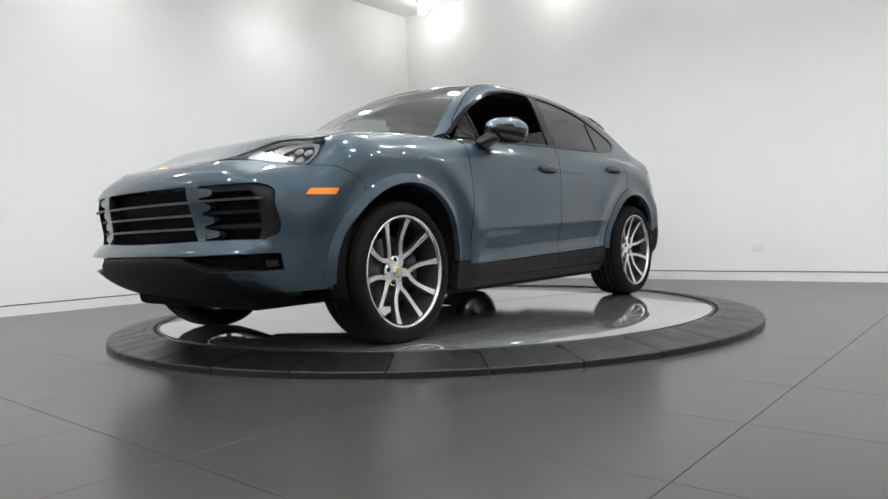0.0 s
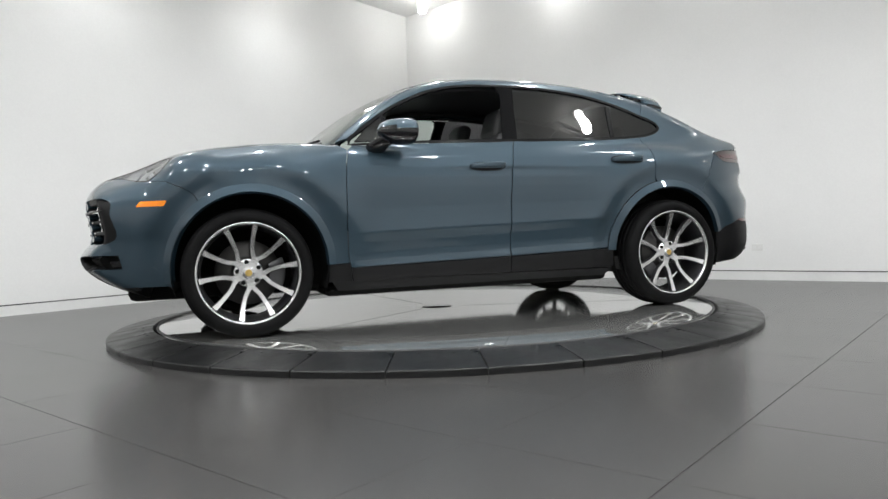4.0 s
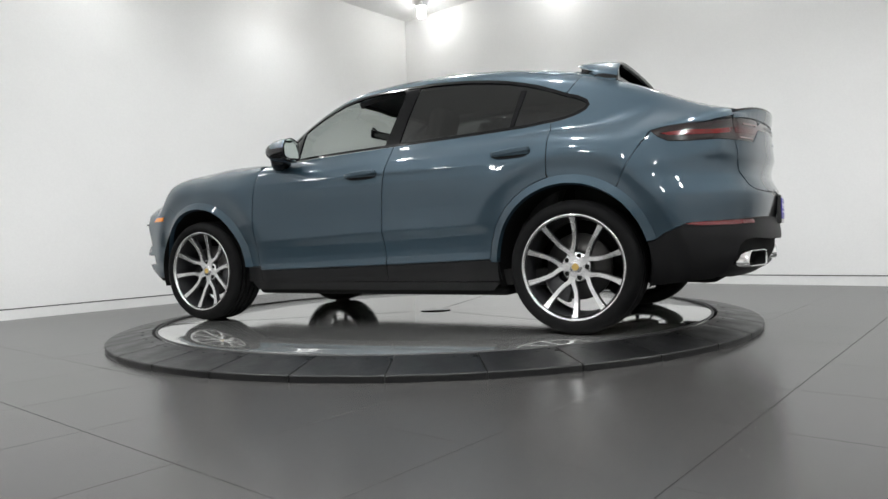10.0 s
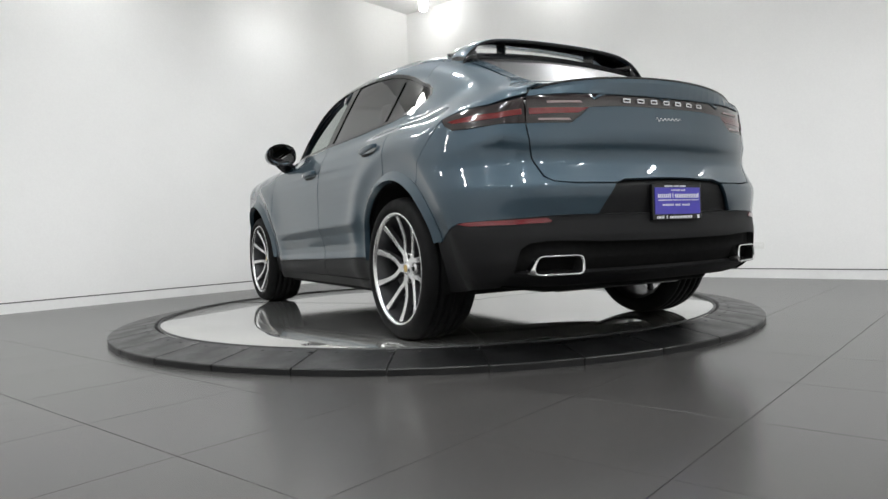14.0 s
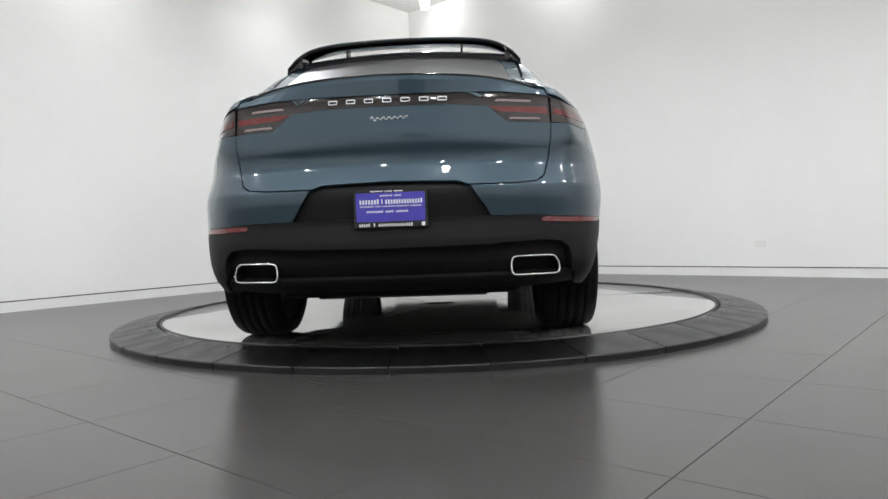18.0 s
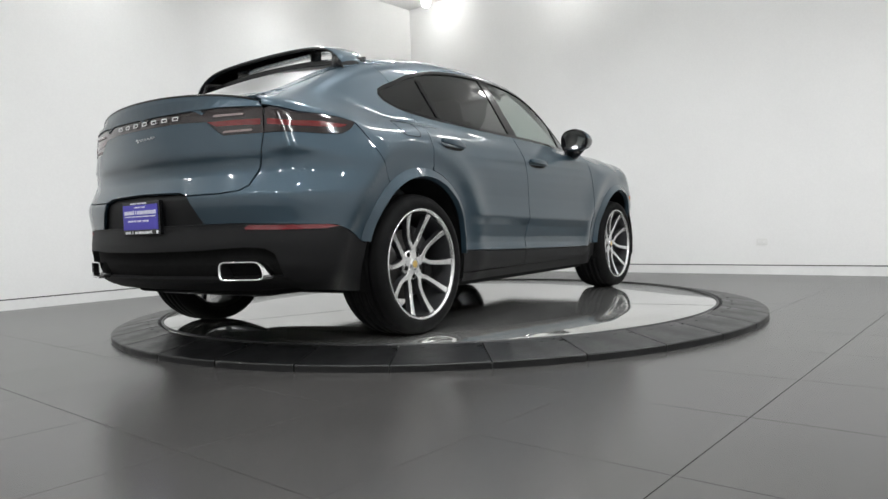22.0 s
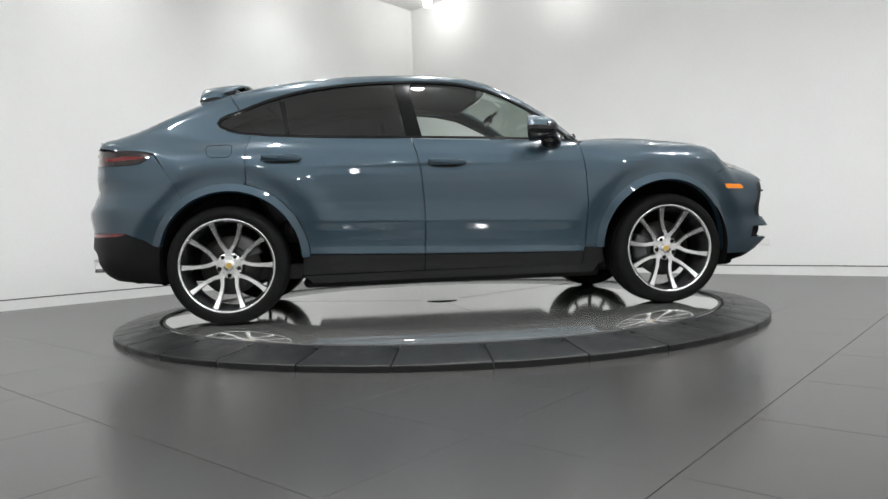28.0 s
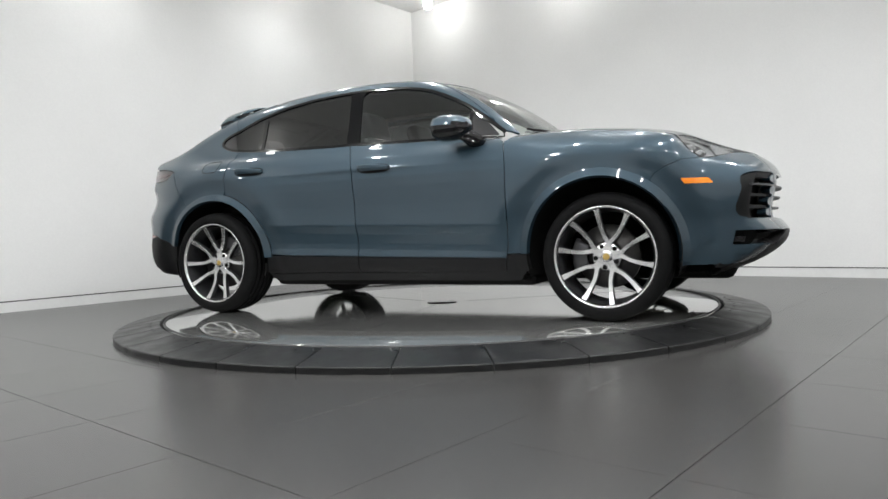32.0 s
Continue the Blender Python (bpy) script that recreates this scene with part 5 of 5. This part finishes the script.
def build_mirror(s):
    bm = bmesh.new()
    rows = []
    cx, cy, cz = 0.57, 0.985, 1.190
    n, m = 9, 24
    for i in range(n + 1):
        u = i / n
        # from the flat rear face to the rounded front
        x = cx - 0.085 + 0.20 * u
        k = math.sqrt(max(0.0, 1 - u ** 2.4))
        row = []
        for j in range(m):
            a = 2 * math.pi * j / m
            c, d = math.cos(a), math.sin(a)
            e = 2.6
            r = (abs(c) ** e + abs(d) ** e) ** (-1 / e)
            y = cy + (0.120 * r * c) * k + 0.012 * (1 - k)
            z = cz + 0.083 * r * d * k - 0.018 * (c if c > 0 else 0) * k * (1 if d > 0 else 0)
            row.append((x - 0.03 * c * (1 - u), y * s, z))
        rows.append(row)
    vs = loft(bm, rows)
    bm.faces.new(vs[0])
    bmesh.ops.recalc_face_normals(bm, faces=bm.faces)
    for f in bm.faces:
        f.material_index = 0 if f.calc_center_median().z > cz + 0.014 and len(f.verts) == 4 else 1
    mirror = cpart("door_mirror", bm, [PAINT, GLOSS], car, "grey-blue door mirror with a black lower shell")
    bm = bmesh.new()
    row = []
    for j in range(m):
        a = 2 * math.pi * j / m
        c, d = math.cos(a), math.sin(a)
        r = (abs(c) ** 2.6 + abs(d) ** 2.6) ** (-1 / 2.6)
        row.append(bm.verts.new((cx - 0.088 - 0.03 * c, (cy + 0.106 * r * c) * s, cz + 0.071 * r * d)))
    bm.faces.new(row if s > 0 else row[::-1])
    part("mirror_glass", bm, MIRROR, mirror, "mirror glass")
    bm = bmesh.new()
    add_tube(bm, [(0.665, 0.875 * s, 1.098), (0.655, 0.905 * s, 1.112), (0.635, 0.935 * s, 1.132), (0.605, 0.965 * s, 1.160)], [0.070, 0.066, 0.064, 0.070], 12, flat=0.66)
    part("mirror_foot", bm, GLOSS, mirror, "black mirror foot")


for s in (1, -1):
    build_mirror(s)


def build_handles():
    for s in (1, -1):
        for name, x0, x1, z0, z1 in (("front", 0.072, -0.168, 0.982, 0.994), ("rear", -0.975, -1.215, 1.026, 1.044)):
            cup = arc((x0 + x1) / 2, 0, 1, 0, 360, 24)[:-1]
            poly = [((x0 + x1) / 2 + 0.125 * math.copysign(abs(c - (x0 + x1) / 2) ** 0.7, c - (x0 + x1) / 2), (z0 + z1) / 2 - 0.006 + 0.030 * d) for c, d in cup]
            joint = Shell()
            joint.strip(poly, inset(poly, 0.005), "side", s, lift=0.0015, depth=0.002)
            joint.make("handle_joint", UNDER, car, "dark joint round the door handle")
            # a flat black patch stands in for the shade under the handle
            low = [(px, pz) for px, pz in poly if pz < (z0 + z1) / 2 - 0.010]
            panel("handle_recess", inset(low, 0.006), "side", UNDER, car, "flat black patch for the shade under the door handle", s, gap=0.0, lift=0.0012, depth=0.0, cell=0.03)
            bm = bmesh.new()
            rows = []
            n = 14
            for k in range(n + 1):
                t = k / n
                x, z = x0 + (x1 - x0) * t, z0 + (z1 - z0) * t
                q = on_skin("side", x, z)[0]
                out = 0.030 * math.sin(math.pi * min(1, max(0.0, t * 0.96 + 0.02))) ** 0.35
                w = 0.0165 * (0.55 + 0.45 * math.sin(math.pi * t) ** 0.5)
                loop = [2 * math.pi * (j + 0.5) / 12 for j in range(12)]
                rows.append([(x, (q[1] + out + 0.008 * math.copysign(abs(math.cos(a)) ** 0.4, math.cos(a))) * s, z + 0.004 + w * math.copysign(abs(math.sin(a)) ** 0.5, math.sin(a))) for a in loop])
            vs = loft(bm, rows)
            bm.faces.new(vs[0])
            bm.faces.new(vs[-1][::-1])
            bmesh.ops.recalc_face_normals(bm, faces=bm.faces)
            cpart("door_handle", bm, PAINT, car, "grey-blue pull handle")
    # fuel flap on the right rear wing
    flap = rounded([(-1.395, 1.135), (-1.395, 1.045), (-1.545, 1.045), (-1.565, 1.135)], 0.035, 5)
    panel("fuel_flap", flap, "side", PAINT, car, "closed fuel flap", -1, gap=0.0, lift=0.0015, depth=0.008, cell=0.03)
    gap_line = Shell()
    gap_line.strip(flap, inset(flap, 0.004), "side", -1, lift=0.002, depth=0.002)
    gap_line.make("flap_seam", UNDER, car, "dark seam round the fuel flap")


build_handles()


# ---- underside and cabin ----
def build_underside():
    bm = bmesh.new()
    add_box(bm, -1.0, 1.0, -0.80, 0.80, 0.20, 0.27, 0.03)
    cpart("floor_pan", bm, UNDER, car, "black floor pan")
    bm = bmesh.new()
    add_box(bm, -2.15, -0.95, -0.56, 0.56, 0.26, 0.34, 0.03)
    add_box(bm, -1.62, -1.28, -0.60, 0.60, 0.22, 0.30, 0.03)
    cpart("rear_subframe", bm, UNDER, car, "black rear subframe")
    bm = bmesh.new()
    add_box(bm, 0.95, 2.12, -0.56, 0.56, 0.22, 0.34, 0.04)
    cpart("engine_guard", bm, UNDER, car, "black engine guard")
    for x in (1.4475, -1.4475):
        for s in (1, -1):
            bm = bmesh.new()
            add_tube(bm, [(x, 0.45 * s, 0.32), (x, 0.78 * s, 0.30)], 0.035, 10)
            add_tube(bm, [(x + 0.18, 0.42 * s, 0.27), (x, 0.76 * s, 0.25)], 0.025, 8)
            cpart("suspension_arm", bm, UNDER, car, "black suspension arm")
    bm = bmesh.new()
    add_lathe(bm, [(0.0, -0.42), (0.06, -0.42), (0.085, -0.40), (0.085, 0.40), (0.06, 0.42), (0.0, 0.42)], 24, Matrix.Translation((-2.05, 0, 0.33)) @ pose(0, 0, 0, 90))
    cpart("silencer", bm, CALIPER, car, "grey exhaust silencer")
    for s in (1, -1):
        bm = bmesh.new()
        add_tube(bm, [(-2.05, 0.38 * s, 0.34), (-2.10, 0.5 * s, 0.36), (-2.16, 0.58 * s, 0.37)], 0.035, 10)
        cpart("exhaust_pipe", bm, CALIPER, car, "grey exhaust pipe")


build_underside()


def cushion(bm, x0, x1, y0, y1, z0, z1, r=0.05):
    add_box(bm, x0, x1, y0, y1, z0, z1, r, 3)


def build_cabin():
    # dark liners inside doors, pillars and roof
    for s in (1, -1):
        poly = [(0.80, 1.13), (-1.40, 1.20), (-1.40, 0.95), (-1.1, 0.85), (-0.92, 0.6), (-0.90, 0.35), (0.85, 0.35)]
        panel("door_card", poly, "side", LEATHER, car, "black inner door lining", s, gap=0.0, lift=-0.07, depth=0.03, cell=0.1)
    roof = [(0.25, 0.52), (-0.5, 0.55), (-1.25, 0.52), (-1.30, 0.0), (-1.25, -0.52), (-0.5, -0.55), (0.25, -0.52), (0.33, 0.0)]
    panel("headliner", roof, "top", LEATHER, car, "black roof lining", gap=0.0, lift=-0.045, depth=0.03, cell=0.1)
    bm = bmesh.new()
    add_box(bm, -1.5, 0.95, -0.84, 0.84, 0.27, 0.36)
    cpart("cabin_floor", bm, CARPET, car, "black carpet")
    bm = bmesh.new()
    add_box(bm, 0.62, 0.98, -0.80, 0.80, 0.60, 1.03, 0.09, 4)
    add_box(bm, 0.56, 0.70, 0.20, 0.56, 0.98, 1.10, 0.04, 3)
    dash = cpart("dashboard", bm, LEATHER, car, "black padded dashboard")
    part("screen", box_mesh(0.60, 0.62, -0.17, 0.17, 0.93, 1.06, 0.006), GLOSS, dash, "black centre screen")
    bm = bmesh.new()
    add_box(bm, -0.55, 0.62, -0.13, 0.13, 0.36, 0.72, 0.05, 3)
    cpart("centre_console", bm, LEATHER, car, "black centre console")
    # steering wheel on the left
    bm = bmesh.new()
    t = Matrix.Translation((0.44, 0.38, 1.0)) @ pose(0, 0, 0, 0, -66)
    ring = [(0.18 + 0.016 * math.cos(a), 0.016 * math.sin(a)) for a in [2 * math.pi * k / 10 for k in range(11)]]
    add_lathe(bm, ring, 32, t)
    wheel = cpart("steering_wheel", bm, LEATHER, car, "black leather steering wheel")
    bm = bmesh.new()
    add_lathe(bm, [(0.0, 0.02), (0.05, 0.02), (0.07, 0.0), (0.06, -0.04), (0.0, -0.2)], 20, t)
    for a in (0, 180, 270):
        c = Vector((0.17 * math.cos(radians(a + 90)), 0.17 * math.sin(radians(a + 90)), 0.0))
        add_tube(bm, [t @ Vector((0, 0, 0)), t @ c], 0.018, 8)
    part("spokes", bm, LEATHER, wheel, "black wheel boss and spokes")
    # front seats
    def seat(y, x):
        seat_ob = new("front_seat")
        seat_ob.parent = car
        seat_ob.location = (x + CAR_OFF[0], y + CAR_OFF[1], 0.0)
        tagged(seat_ob, "black leather sports seat")
        bm = bmesh.new()
        cushion(bm, -0.24, 0.28, -0.26, 0.26, 0.50, 0.68, 0.06)
        part("seat_cushion", bm, LEATHER, seat_ob)
        bm = bmesh.new()
        cushion(bm, -0.08, 0.08, -0.26, 0.26, 0.0, 0.66, 0.06)
        part("backrest", bm, LEATHER, seat_ob).matrix_basis = Matrix.Translation((-0.26, 0, 0.62)) @ pose(0, 0, 0, 0, -18)
        bm = bmesh.new()
        cushion(bm, -0.055, 0.055, -0.15, 0.15, 0.62, 0.86, 0.05)
        part("headrest", bm, LEATHER, seat_ob).matrix_basis = Matrix.Translation((-0.26, 0, 0.62)) @ pose(0, 0, 0, 0, -16)
    seat(0.38, 0.10)
    seat(-0.38, 0.10)
    bm = bmesh.new()
    cushion(bm, -1.15, -0.65, -0.66, 0.66, 0.50, 0.68, 0.06)
    bench = cpart("rear_bench", bm, LEATHER, car, "black leather rear bench")
    bm = bmesh.new()
    cushion(bm, -0.08, 0.08, -0.66, 0.66, 0.0, 0.62, 0.06)
    part("backrest", bm, LEATHER, bench).matrix_basis = Matrix.Translation((-1.12, 0, 0.62)) @ pose(0, 0, 0, 0, -24)
    for y in (0.36, -0.36):
        bm = bmesh.new()
        cushion(bm, -0.05, 0.05, y - 0.13, y + 0.13, 0.58, 0.76, 0.045)
        part("headrest", bm, LEATHER, bench).matrix_basis = Matrix.Translation((-1.12, 0, 0.62)) @ pose(0, 0, 0, 0, -20)
    bm = bmesh.new()
    add_box(bm, -2.2, -1.35, -0.62, 0.62, 0.36, 1.05, 0.05)
    cpart("boot_lining", bm, CARPET, car, "black boot lining")
    # inner rear-view mirror
    bm = bmesh.new()
    add_box(bm, 0.395, 0.425, -0.125, 0.125, 1.36, 1.425, 0.014, 3)
    add_tube(bm, [(0.425, 0, 1.41), (0.48, 0, 1.46)], 0.012, 8)
    cpart("inner_mirror", bm, GLOSS, car, "black inner rear-view mirror")
    # wiper arms at rest
    for y0, y1 in ((0.50, -0.10), (0.02, -0.60)):
        bm = bmesh.new()
        pts = []
        for k in range(9):
            y = y0 + (y1 - y0) * k / 8
            x = 1.036 - 0.36 * y * y
            pts.append((x, y, float(height_at(x, abs(y))[0]) + 0.012))
        add_tube(bm, pts, 0.008, 6)
        cpart("wiper", bm, TRIM, car, "black wiper at rest")


build_cabin()


# ---- floor tiles, each a piece of its own ----
def build_tiles(floor):
    size, gap = 0.62, 0.0024
    us = [-1.17 + size * k for k in range(-10, 10)]
    ws = [-2.81 + size * k for k in range(-7, 12)]
    shared = {}
    for u in us:
        for w in ws:
            u0, u1 = max(u, BACK_U), min(u + size, WALL_U)
            w0, w1 = max(w, BACK_W), min(w + size, WALL_W)
            if u1 - u0 < 0.02 or w1 - w0 < 0.02:
                continue
            if max(math.hypot(a, b) for a in (u0, u1) for b in (w0, w1)) < 1.95:
                continue
            key = (round(u1 - u0, 3), round(w1 - w0, 3))
            if key not in shared:
                bm = box_mesh(gap / 2, key[0] - gap / 2, gap / 2, key[1] - gap / 2, -0.012, 0.0, 0.0004, 1)
                shared[key] = mesh_of("tile", bm, TILE)
            ob = new("tile", shared[key])
            ob.parent = floor
            ob.matrix_basis = pose(u0, w0, 0)


build_tiles(floor)


# ---- the turntable turns the car at an even pace ----
def motions():
    rows = [(t, pose(0, 0, 0, 0, 0, 230.86 - 8.015 * t)) for t in range(0, 33, 2)]
    walk(disc, rows)
    walk(car, [(t, Matrix.Translation((0, 0, DECK)) @ m) for t, m in rows])


motions()
